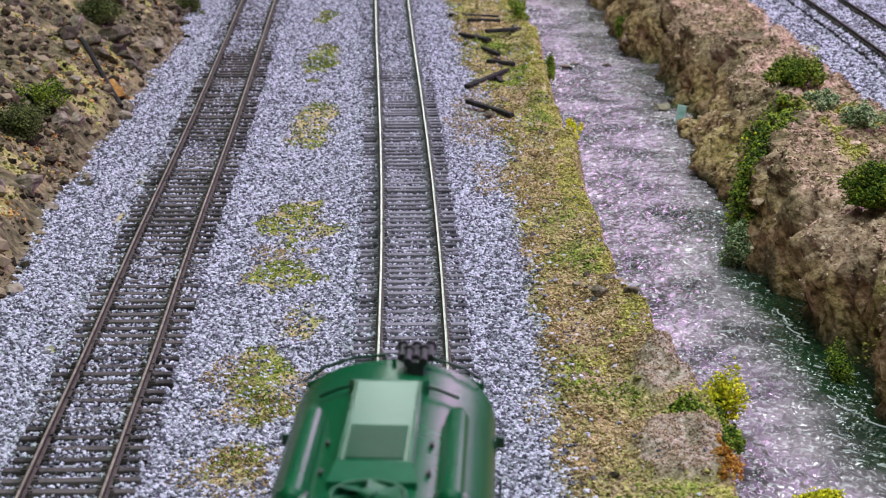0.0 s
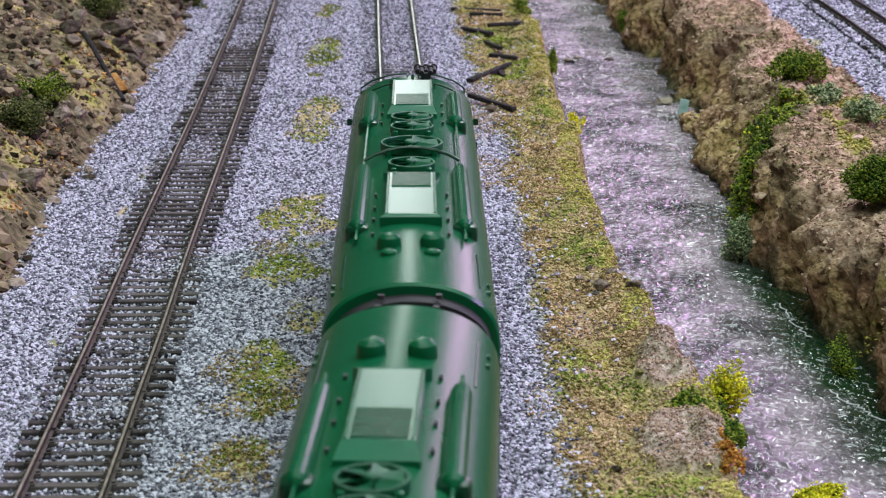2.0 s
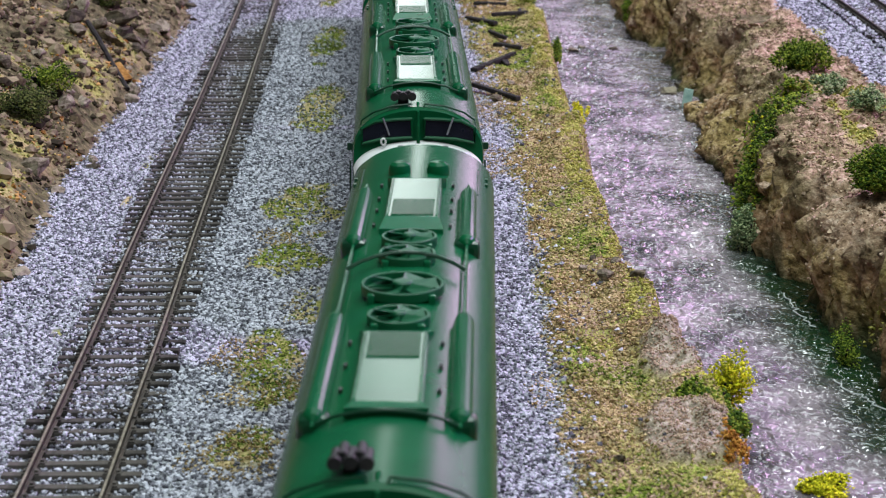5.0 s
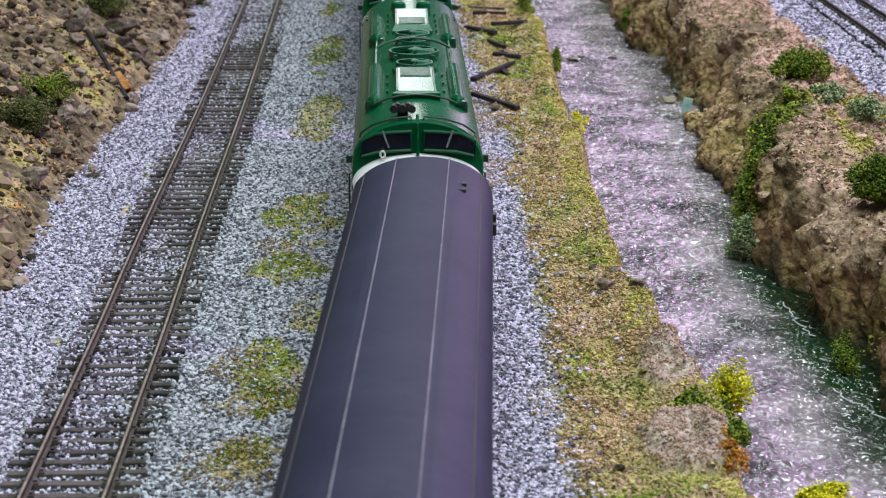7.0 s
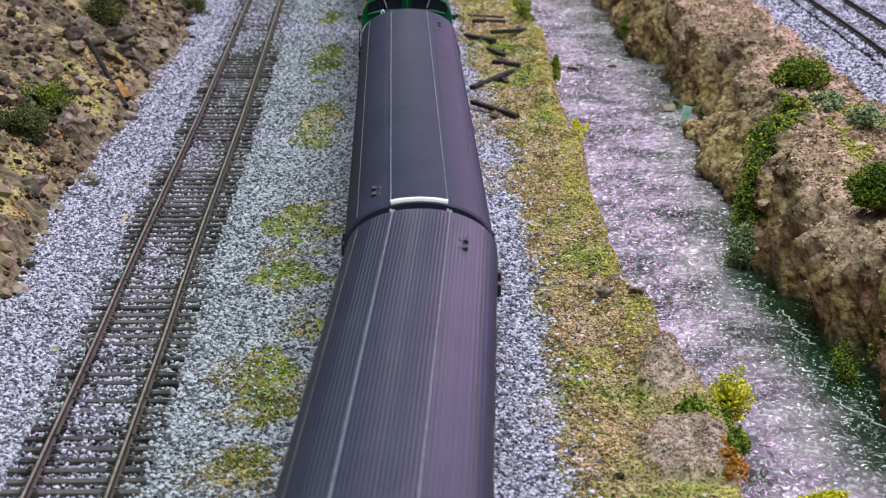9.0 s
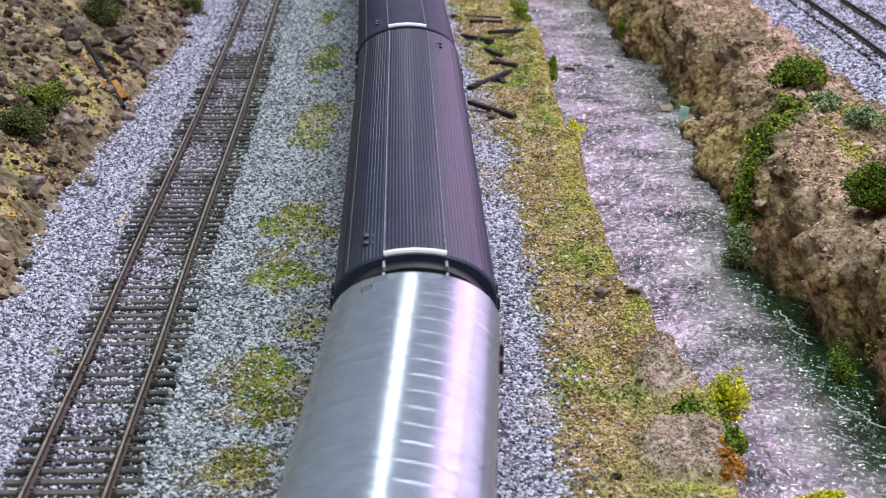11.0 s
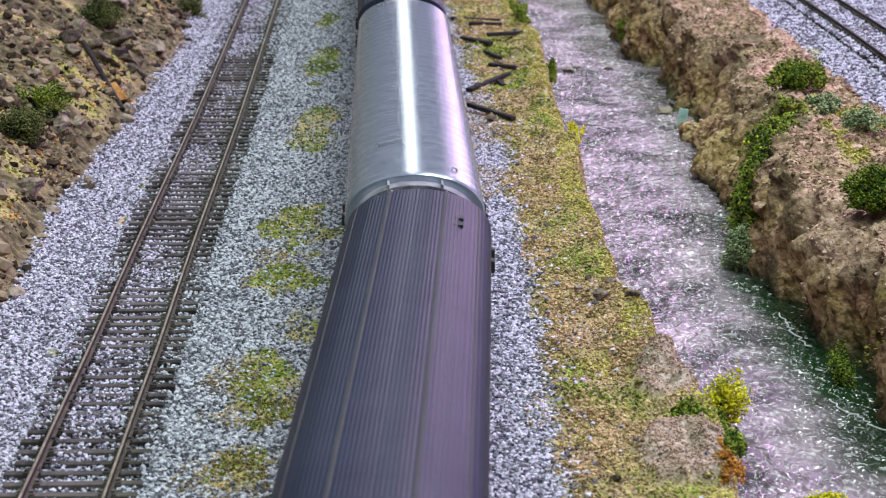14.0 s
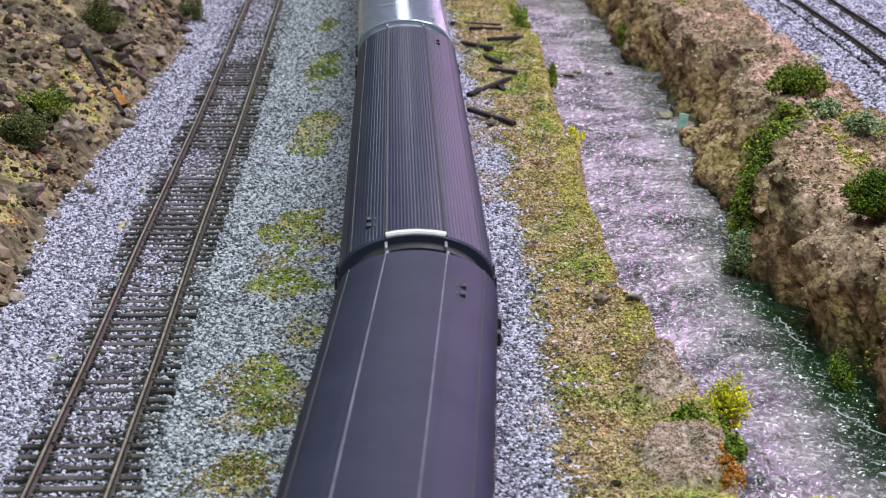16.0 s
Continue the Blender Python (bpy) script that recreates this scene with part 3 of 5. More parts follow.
def build_track(label, ys, xs, top, y0, y1, lift=0.0, pitch=6.36, wood=TIE, head=0.8):
    track = tagged(new("railway_track"), label, "track")
    side = np.concatenate([np.arange(-2150, 300, 50.0), np.arange(300, 1250, 10.0), np.arange(1250, 2651, 50.0)])
    cx = curve(ys, xs, side)
    for s in (-1, 1):
        foot, crown = bmesh.new(), bmesh.new()
        prof = ((-1.0, -1.75), (-1.0, -1.55), (-0.3, -1.3), (-0.3, -0.6), (-0.42, -0.45), (-0.42, -0.06),
                (0.42, -0.06), (0.42, -0.45), (0.3, -0.6), (0.3, -1.3), (1.0, -1.55), (1.0, -1.75))
        loft(foot, [[((x + s * 8.67 + px) * MM, y * MM, pz * MM + lift) for px, pz in prof] for x, y in zip(cx, side)])
        rail = part("rail", foot, RAIL_SIDE, track)
        loft(crown, [[((x + s * 8.67 + px * head) * MM, y * MM, pz * MM + lift) for px, pz in
                      ((-0.33, -0.06), (-0.29, -0.01), (-0.15, 0.0), (0.15, 0.0), (0.29, -0.01), (0.33, -0.06))] for x, y in zip(cx, side)])
        part("railhead", crown, top, rail)
    me = tie_mesh(wood)
    rng = np.random.default_rng(len(label))
    y = y0
    while y < y1:
        ob = new("tie", me)
        ob.parent = track
        slope = float(curve(ys, xs, y + 5) - curve(ys, xs, y - 5)) / 10
        ob.matrix_basis = pose(float(curve(ys, xs, y)) * MM + rng.normal() * 0.0003, y * MM, lift + rng.normal() * 0.00012, 0, 0,
                               -math.degrees(math.atan(slope)) + rng.normal() * 0.6)
        y += pitch
    return track


build_track("main line model track with polished rails and dark ties", MAIN_Y, MAIN_X, RAIL_TOP, 300, 1250, pitch=5.75, wood=GREY_TIE, head=0.95)
build_track("weathered siding model track with rusty brown rails", SIDE_Y, SIDE_X, RAIL_DULL, 330, 1250)
build_track("far model track on grey ballast beyond the cliff", BACK_Y, BACK_X, RAIL_SIDE, 620, 1200, 0.0155)

# ---- loose ballast, turf and earth crumbs ----


def scatter(n, x0, x1, y0, y1, rng, keep):
    """Chance points in a field, thinned by keep(x, y) with the ground's covers; density grows towards the viewer."""
    x, y = rng.uniform(x0, x1, n), rng.uniform(y0, y1, n)
    z, a, b, c = terrain(x, y)
    k = rng.uniform(0, 1, n) < keep(x, y, a, b, c, z)
    return x[k], y[k], z[k]


def near_track(x, y):
    d = np.minimum(np.abs(x - curve(MAIN_Y, MAIN_X, y)), np.abs(x - curve(SIDE_Y, SIDE_X, y)))
    return d


def build_ballast():
    rng = np.random.default_rng(4)
    x, y, z = scatter(215000, -140, 36, 370, 1150, rng, lambda x, y, a, b, c, z: a * (1 - 0.82 * np.clip(b * 1.15, 0, 1)) * np.clip(1.25 - (y - 370) / 1100, 0.4, 1))
    d = near_track(x, y)
    rail = np.minimum(np.abs(np.abs(x - curve(MAIN_Y, MAIN_X, y)) - 8.67), np.abs(np.abs(x - curve(SIDE_Y, SIDE_X, y)) - 8.67))
    fill = fbm(x / 13, y / 24, 71)
    k = (rail > 1.5) & ((d > 15.5) | (rng.uniform(0, 1, len(x)) < 0.85 + 0.15 * smooth(0.42, 0.62, fill)))
    x, y, z, d, fill = x[k], y[k], z[k], d[k], fill[k]
    size = rng.uniform(0.36, 0.84, len(x))
    main = np.abs(x - curve(MAIN_Y, MAIN_X, y)) < 16
    buried = smooth(0.46, 0.64, fill) * np.where(main, 0.5, 0.6) + 0.9 * np.where(main, smooth(850, 900, y + 60 * (fill - 0.5)), 0.8 * smooth(900, 1000, y + 60 * (fill - 0.5)))
    z = np.where(d < 15.5, np.where(main, -3.0, -2.95) + 0.85 * np.minimum(buried, 1.0) + rng.uniform(-0.3, 0.35, len(x)), z + 0.25)
    size = np.where(d < 15.5, size * 0.85, size)
    me = grains("ballast", np.stack([x, y, z], 1) * MM, size * MM, BALLAST, rng)
    tagged(new("ballast", me), "loose pale lilac grey crushed stone ballast round the tracks", "ballast", kind="stuff")
    x, y, z = scatter(38000, 132, 262, 680, 1150, rng, lambda x, y, a, b, c, z: a * (x > 140))
    k = np.abs(np.abs(x - curve(BACK_Y, BACK_X, y)) - 8.67) > 1.7
    x, y, z = x[k], y[k], z[k]
    on = np.abs(x - curve(BACK_Y, BACK_X, y)) < 15.5
    me = grains("far_ballast", np.stack([x, y, np.where(on, 13.3, z + 0.3)], 1) * MM, rng.uniform(0.6, 1.1, len(x)) * MM, BALLAST, rng)
    tagged(new("far_ballast", me), "loose grey crushed stone beside the far track", "ballast", kind="stuff")
    x, y, z = scatter(9000, 0, 66, 370, 1150, rng, lambda x, y, a, b, c, z: (1 - a) * (1 - c) * (0.22 * smooth(0.4, 0.7, fbm(x / 14, y / 14, 91)) + 0.9 * (1 - smooth(0, 9, x - curve(KEY_Y, BALLAST_EDGE, y)))))
    me = grains("strewn_stones", np.stack([x, y, z + 0.4], 1) * MM, rng.uniform(0.4, 1.0, len(x)) * MM, BALLAST, rng)
    tagged(new("strewn_stones", me), "pale stones strewn over the mossy verge", "stones", kind="stuff")


def build_turf():
    rng = np.random.default_rng(8)
    x, y, z = scatter(300000, -70, 70, 370, 1150, rng, lambda x, y, a, b, c, z: b * (0.14 + 0.78 * smooth(0.36, 0.58, fbm(x / 9, y / 9, 41))))
    edge = x - curve(KEY_Y, BANK_EDGE, y)
    fleck = rng.uniform(-0.11, 0.11, len(x))
    zone = fbm(x / 22, y / 34, 44, 3) + fleck
    between = x < -20
    core = patches(x, y) * (0.55 + 0.9 * fbm(x / 7, y / 9, 47)) + fleck
    lime = ~between & (fbm(x / 8, y / 16, 45, 3) + 0.42 * smooth(-13, -3, edge) + fleck > 0.81)
    vivid = np.where(between, core > 0.72, (zone > 0.63) & ~lime)
    rust = np.where(between, core <= 0.72, (zone < 0.42) & ~lime)
    moss = ~between & ~lime & ~vivid & ~rust & (zone > 0.49)
    straw = ~(lime | vivid | rust | moss)
    size = rng.uniform(0.25, 0.65, len(x)) * np.where(x < -20, 0.62, 1.0)
    for name, mat, k, label in (("straw_turf", TURF, straw, "crumbly straw yellow foam turf"), ("green_turf", GREEN_TURF, moss, "crumbly moss green foam turf"),
                                ("vivid_turf", VIVID_TURF, vivid, "vivid grass green foam turf in small patches"), ("lime_turf", LIME_TURF, lime, "lime yellow moss along the creek edge"),
                                ("ochre_turf", RUST_TURF, rust, "ochre brown crumbs among the turf")):
        me = grains(name, np.stack([x, y, z + 0.3], 1)[k] * MM, size[k] * MM, mat, rng, jitter=0.5)
        tagged(new(name, me), label, "turf", kind="stuff")
    x, y, z = scatter(60000, -70, 40, 400, 960, rng, lambda x, y, a, b, c, z: 0.8 * dust(x, y))
    me = grains("ochre_dust", np.stack([x, y, z + 0.55], 1) * MM, rng.uniform(0.22, 0.5, len(x)) * MM, RUST_TURF, rng)
    tagged(new("ochre_dust", me), "tan dust strewn over the ballast", "dust", kind="stuff")
    x, y, z = scatter(120000, 90, 190, 480, 1150, rng, lambda x, y, a, b, c, z: b)
    me = grains("plateau_turf", np.stack([x, y, z + 0.3], 1) * MM, rng.uniform(0.35, 0.8, len(x)) * MM, LIME_TURF, rng, jitter=0.5)
    tagged(new("plateau_turf", me), "bright lime moss on top of the dirt bank", "turf", kind="stuff")
    x, y, z = scatter(24000, -235, -112, 480, 1150, rng, lambda x, y, a, b, c, z: 0.6 * b * (z > -2.5))
    me = grains("bank_turf", np.stack([x, y, z + 0.3], 1) * MM, rng.uniform(0.4, 0.95, len(x)) * MM, GREEN_TURF, rng, jitter=0.5)
    tagged(new("bank_turf", me), "green turf between the rocks of the bank", "turf", kind="stuff")


def build_crumbs():
    rng = np.random.default_rng(12)
    x, y, z = scatter(42000, -240, -112, 480, 1150, rng, lambda x, y, a, b, c, z: (1 - a) * (1 - 0.6 * b) * (0.12 + 0.8 * smooth(0.45, 0.62, fbm(x / 24, y / 30, 81))))
    s = 0.4 + 1.6 * rng.uniform(0, 1, len(x)) ** 4
    me = grains("bank_rubble", np.stack([x, y, z + 0.2 * s], 1) * MM, s * MM, BANK_CRUMB, rng)
    tagged(new("bank_rubble", me), "brown earth rubble on the rocky bank", "rubble", kind="stuff")
    x, y, z = scatter(16000, -240, -114, 480, 1150, rng, lambda x, y, a, b, c, z: (1 - a) * smooth(0.56, 0.66, fbm(x / 20, y / 24, 87)))
    s = 0.4 + 1.0 * rng.uniform(0, 1, len(x)) ** 3
    me = grains("bank_clay", np.stack([x, y, z + 0.3 * s], 1) * MM, s * MM, OCHRE, rng)
    tagged(new("bank_clay", me), "rusty ochre clay crumbs spilled on the bank", "clay", kind="stuff")
    x, y, z = scatter(3000, -240, -114, 480, 1150, rng, lambda x, y, a, b, c, z: (1 - a) * smooth(0.40, 0.65, fbm(x / 26, y / 26, 83)))
    s = 1.0 + 2.4 * rng.uniform(0, 1, len(x)) ** 2
    me = grains("bank_stones", np.stack([x, y, z + 0.3 * s], 1) * MM, s * MM, BANK_CRUMB, rng, ICO_V, ICO_F, 0.8, 0.3)
    tagged(new("bank_stones", me), "broken brown and grey stones on the rocky bank", "stones", kind="stuff")
    x, y, z = scatter(120000, 86, 190, 420, 1150, rng, lambda x, y, a, b, c, z: (1 - a) * (1 - 0.5 * b) * (z > -19) * (1 - c) * (1 - stains(x, y)) * (0.30 + 0.60 * smooth(0, 12, z + 16 * (fbm(x / 16, y / 20, 86) - 0.5))))
    s = 0.24 + 0.8 * rng.uniform(0, 1, len(x)) ** 4
    me = grains("cliff_crumbs", np.stack([x + bulge(x, y, z), y, z + 0.1 * s], 1) * MM, s * MM, CRUMB, rng)
    tagged(new("cliff_crumbs", me), "sandy brown crumbs on the eroded dirt bank", "rubble", kind="stuff")


def build_grit():
    rng = np.random.default_rng(15)
    x, y, z = scatter(110000, 8, 70, 380, 1000, rng, lambda x, y, a, b, c, z: (1 - a) * (1 - c) * np.clip(1.2 - (y - 380) / 500, 0.15, 1))
    me = grains("verge_grit", np.stack([x, y, z + 0.1], 1) * MM, rng.uniform(0.16, 0.42, len(x)) * MM, CRUMB, rng)
    tagged(new("verge_grit", me), "fine sandy grit between moss and bare rock", "grit", kind="stuff")


build_grit()
build_ballast()
build_turf()
build_crumbs()


def rock_mesh(seed):
    bm = bmesh.new()
    bmesh.ops.create_icosphere(bm, subdivisions=3, radius=1)
    rng = np.random.default_rng(seed)
    planes = [(Vector(rng.normal(size=3)).normalized(), rng.uniform(0.42, 0.8)) for _ in range(11)]
    for v in bm.verts:
        for nrm, d in planes:
            over = v.co.dot(nrm) - d
            if over > 0:
                v.co -= nrm * over
        v.co *= 1 + 0.16 * noise.noise(v.co * 3.1 + Vector((seed * 7.0, 0, 0))) + 0.08 * noise.noise(v.co * 8 + Vector((0, seed * 5.0, 0)))
        v.co.z *= 0.8
    return bm_mesh("rock", bm, STONE, flat=True)


ROCKS = [rock_mesh(s) for s in range(6)]
CLODS = [rock_mesh(s) for s in range(10, 15)]
for clod in CLODS:
    clod.materials[0] = CLAY


def ground_z(x, y):
    return float(terrain(np.array([x], float), np.array([y], float))[0][0])


def build_rocks():
    rng = np.random.default_rng(21)

    def rock(x, y, r, label, group, sink=0.3, kinds=ROCKS):
        ob = tagged(new("rock", kinds[int(rng.integers(len(kinds)))]), label, "rock", group)
        gz = ground_z(x, y)
        px = x + float(bulge(np.array([x]), np.array([y]), np.array([gz]))[0])
        ob.matrix_world = pose(px * MM, y * MM, (gz + r * sink) * MM, *rng.uniform(-30, 30, 2), rng.uniform(0, 360)) @ Matrix.Diagonal(
            (r * MM * rng.uniform(0.8, 1.2), r * MM * rng.uniform(0.8, 1.2), r * MM * rng.uniform(0.7, 1.0), 1))

    for _ in range(120):
        y = rng.uniform(500, 1120)
        d = abs(rng.normal()) * 36 - 1
        rock(float(curve(KEY_Y, FOOT, y)) - d, y, 1.5 + 4.6 * rng.uniform() ** 2.6, "rough brown stone lying on the rocky bank", "rocks on the bank")
    for x, y, r in ((-129, 656, 3.0), (-123, 690, 3.2), (-124, 700, 2.6), (-126, 800, 4.0), (-129, 815, 3.5), (-122, 560, 3.0), (-138, 880, 7.0),
                    (-146, 905, 8.0), (-136, 905, 5.0), (-152, 960, 7.0), (-144, 864, 7.5), (-141, 880, 6.0), (-150, 880, 6.0),
                    (-156, 850, 6.5), (-152, 835, 5.0), (-160, 890, 7.0)):
        rock(x, y, r, "dark weathered stone at the foot of the bank", "rocks on the bank")
    for x, y, r in ((41, 563, 1.4), (33, 632, 1.9), (47, 558, 2.2), (25, 822, 2.6), (60, 425, 2.0), (36, 410, 1.8), (18.7, 797, 3.0), (43, 545, 2.6), (38, 556, 2.0), (52, 541, 3.0)):
        rock(x, y, r, "small pale stone on the mossy verge", "stones on the verge")
    for _ in range(70):
        y = rng.uniform(490, 1080)
        c = float(curve(KEY_Y, CREST, y))
        rock(c + rng.uniform(-20, 24), y, 1.2 + 3.4 * rng.uniform() ** 2.4, "sandy reddish brown clod set in the dirt bank", "clods in the dirt bank", 0.05, CLODS)


build_rocks()


def bush(x, y, rx, ry, rz, mat, seed, label, n=420, leaf=0.9, z=None):
    """A foam bush: a stem and a ragged crown of small crumbs in clumps."""
    rng = np.random.default_rng(seed)
    n = int(n * 4.2)
    base = ground_z(x, y) if z is None else z
    ob = tagged(new("bush"), label, "bush")
    if z is None or x > 96:
        x = x + float(bulge(np.array([x]), np.array([y]), np.array([base]))[0])
    ob.location = (x * MM, y * MM, base * MM)
    rx, ry, rz = rx * 1.25, ry * 1.25, rz * 1.25
    lobes = rng.normal(size=(24, 3)) * (0.34, 0.34, 0.22) + (0, 0, 0.45)
    p = lobes[rng.integers(0, 24, n)]
    d = rng.normal(size=(n, 3))
    d /= np.linalg.norm(d, axis=1, keepdims=True)
    p = p + d * (0.22 + 0.06 * rng.normal(size=(n, 1)))
    p[:, 2] = np.maximum(p[:, 2], 0.02)
    p = p * (rx, ry, rz)
    part("foliage", grains("foliage", p * MM, rng.uniform(0.45, 1.0, n) * 0.62 * leaf * MM, mat, rng, OCTA_V, OCTA_F, 0.8, 0.5), mat, ob)
    stem = bmesh.new()
    for k in range(4):
        a = rng.uniform(0, 6.28)
        tube(stem, [(0, 0, -0.001), (0.2 * rx * MM * math.cos(a), 0.2 * ry * MM * math.sin(a), 0.3 * rz * MM),
                    (0.4 * rx * MM * math.cos(a), 0.4 * ry * MM * math.sin(a), 0.6 * rz * MM)], 0.0004, 5)
    part("stem", stem, CHARRED, ob, "dark thin twigs")


def build_bushes():
    bush(131, 772, 8.8, 9, 10.4, BUSH_GREEN, 1, "dense dark green foam bush on the dirt bank", 1700)
    bush(136, 722, 6, 7, 5, BUSH_SAGE, 2, "low grey green foam bush on the dirt bank", 420)
    bush(144, 690, 5.5, 7, 6, BUSH_SAGE, 3, "pale sage foam bush on the dirt bank")
    bush(125, 577, 10, 9.6, 9.6, BUSH_GREEN, 4, "dense dark green foam bush near the crest", 1700)
    bush(96, 643, 5.6, 6, 12.5, BUSH_SAGE, 5, "grey green bush growing from the creek edge", 520, z=-20)
    bush(65.5, 460, 6.5, 6, 10, BUSH_YELLOW, 6, "bright yellow green foam bush by the creek", 420, 0.8, z=-7)
    bush(59.5, 448, 8.0, 7, 5.5, BUSH_GREEN, 7, "dark green foam bush by the creek", 560, z=-3)
    bush(62.5, 439, 4.5, 10, 8, BUSH_GREEN, 8, "dark green foam bush at the water's edge", 560, z=-9)
    bush(61, 420, 3.5, 9, 6, BUSH_RUST, 9, "rust coloured foam bush at the water's edge", 400, z=-5)
    bush(86, 441, 8, 5, 3.2, BUSH_YELLOW, 10, "bright yellow green foam bush in the creek", 380, 0.8, z=-20)
    bush(-147, 702, 11, 12, 9, BUSH_DARK, 14, "dark olive foam bush on the rocky bank", 800)
    bush(-149, 742, 10, 10, 8, BUSH_GREEN, 15, "olive green foam bush on the rocky bank")
    bush(-157, 925, 10, 9, 11, BUSH_DARK, 16, "dark green bush on the rocky bank", 700)
    bush(-133, 1076, 8, 8, 9, BUSH_DARK, 17, "dark green bush at the foot of the bank")
    bush(51, 798, 2.6, 9, 5, BUSH_YELLOW, 18, "small yellow green foam bush on the creek bank", 260, 0.7, z=-10)
    bush(48, 915, 3, 10, 8, BUSH_GREEN, 19, "small olive foam bush on the creek bank", 340, z=-9)
    bush(39, 1060, 4, 14, 7, BUSH_GREEN, 20, "small green foam bush on the creek bank", 340)
    bush(97, 1058, 4, 7, 8, BUSH_GREEN, 22, "small olive green bush at the foot of the dirt bank", 300, z=-14)
    bush(107, 533, 4, 9, 9, BUSH_GREEN, 21, "bright green moss clump at the waterline", 300, 0.6, z=-22)


build_bushes()


def build_ivy():
    """Trailing ivy that hangs down the corner of the dirt bank to the creek."""
    rng = np.random.default_rng(60)
    n = 14000
    q = rng.uniform(0, 1, n)
    wide = 5.0 + 3.5 * np.sin(q * 3.1)
    x = np.interp(q, (0, 0.35, 0.7, 1), (126, 116.5, 108.5, 101)) + rng.normal(size=n) * wide * 0.36
    y = np.interp(q, (0, 0.35, 0.7, 1), (752, 716, 693, 674)) + rng.normal(size=n) * wide * 0.9
    z = np.maximum(terrain(x, y)[0], np.interp(q, (0, 0.35, 0.7, 1), (9, 2, -7, -15)) - 1.5)
    x = x + bulge(x, y, terrain(x, y)[0])
    lump = 2.6 * vnoise(x / 2.6, y / 3.4, 63) + rng.uniform(0, 0.7, n)
    p = np.stack([x - 0.5 * lump, y - 0.3 * lump, z + lump], 1) * MM
    ob = tagged(new("ivy"), "trailing dark green ivy with yellow flecks hanging on the dirt bank", "ivy")
    pick = rng.uniform(0, 1, n)
    for name, mat, k in (("foliage", BUSH_GREEN, pick < 0.74), ("shaded_foliage", BUSH_DARK, (pick >= 0.74) & (pick < 0.975)), ("flowers", BUSH_YELLOW, pick >= 0.975)):
        part(name, grains(name, p[k], rng.uniform(0.3, 0.75, int(k.sum())) * MM, mat, rng, OCTA_V, OCTA_F, 0.8, 0.5), mat, ob)


build_ivy()


def build_logs():
    ends = ((3, 1054, 28.5, 1050), (12, 1023, 28.5, 1021), (8.5, 992, 22.5, 974), (20.7, 987, 37.5, 993), (18, 948, 25.7, 929), (20.5, 914, 31.7, 905),
            (10.5, 861, 28.6, 896), (10.3, 823, 27.3, 793), (23.5, 884, 25, 874))
    for i, (x0, y0, x1, y1) in enumerate(ends):
        bm = bmesh.new()
        ln = math.hypot(x1 - x0, y1 - y0) * MM
        box(bm, -ln / 2, ln / 2, -0.0013, 0.0013, -0.0008, 0.0010, 0.0003)
        for v in bm.verts:
            v.co.z += 0.0004 * math.sin(v.co.x * 400 + i)
            v.co.y = v.co.y * (1.0 + 0.3 * math.sin(v.co.x * 260 + 2 * i)) + 0.0006 * math.sin(v.co.x * 170 + i)
        ob = tagged(new("wooden_beam", bm_mesh("wooden_beam", bm, CHARRED)), "charred black discarded wooden tie lying by the track", "beam", "discarded ties")
        za, zb = ground_z(x0, y0), ground_z(x1, y1)
        ob.matrix_world = pose((x0 + x1) / 2 * MM, (y0 + y1) / 2 * MM, (max(za, zb, ground_z((x0 + x1) / 2, (y0 + y1) / 2)) + 0.7) * MM, 0, 0,
                               math.degrees(math.atan2(y1 - y0, x1 - x0)))


build_logs()


def build_bank_wood():
    """A fallen grey branch and an ochre plank on the rocky bank."""
    za, zb = ground_z(-151, 853), ground_z(-129, 812)
    bm = bmesh.new()
    path = [(-151, 853, za + 2.6), (-145, 842, za * 0.7 + zb * 0.3 + 3.4), (-138, 829, za * 0.35 + zb * 0.65 + 3.0), (-129, 812, zb + 1.4)]
    tube(bm, [(x * MM, y * MM, z * MM) for x, y, z in path], 0.0011, 8)
    tagged(new("branch", bm_mesh("branch", bm, CHARRED)), "dark grey fallen branch lying down the rocky bank", "branch")
    bm = box(bmesh.new(), -0.0065, 0.0065, -0.0028, 0.0028, -0.0005, 0.0005, 0.0002)
    ob = tagged(new("plank", bm_mesh("plank", bm, OCHRE)), "rusty ochre board lying on the bank", "plank")
    ob.matrix_world = pose(-0.1335, 0.823, (ground_z(-133.5, 823) + 1.4) * MM, 8, 22, -58)


build_bank_wood()


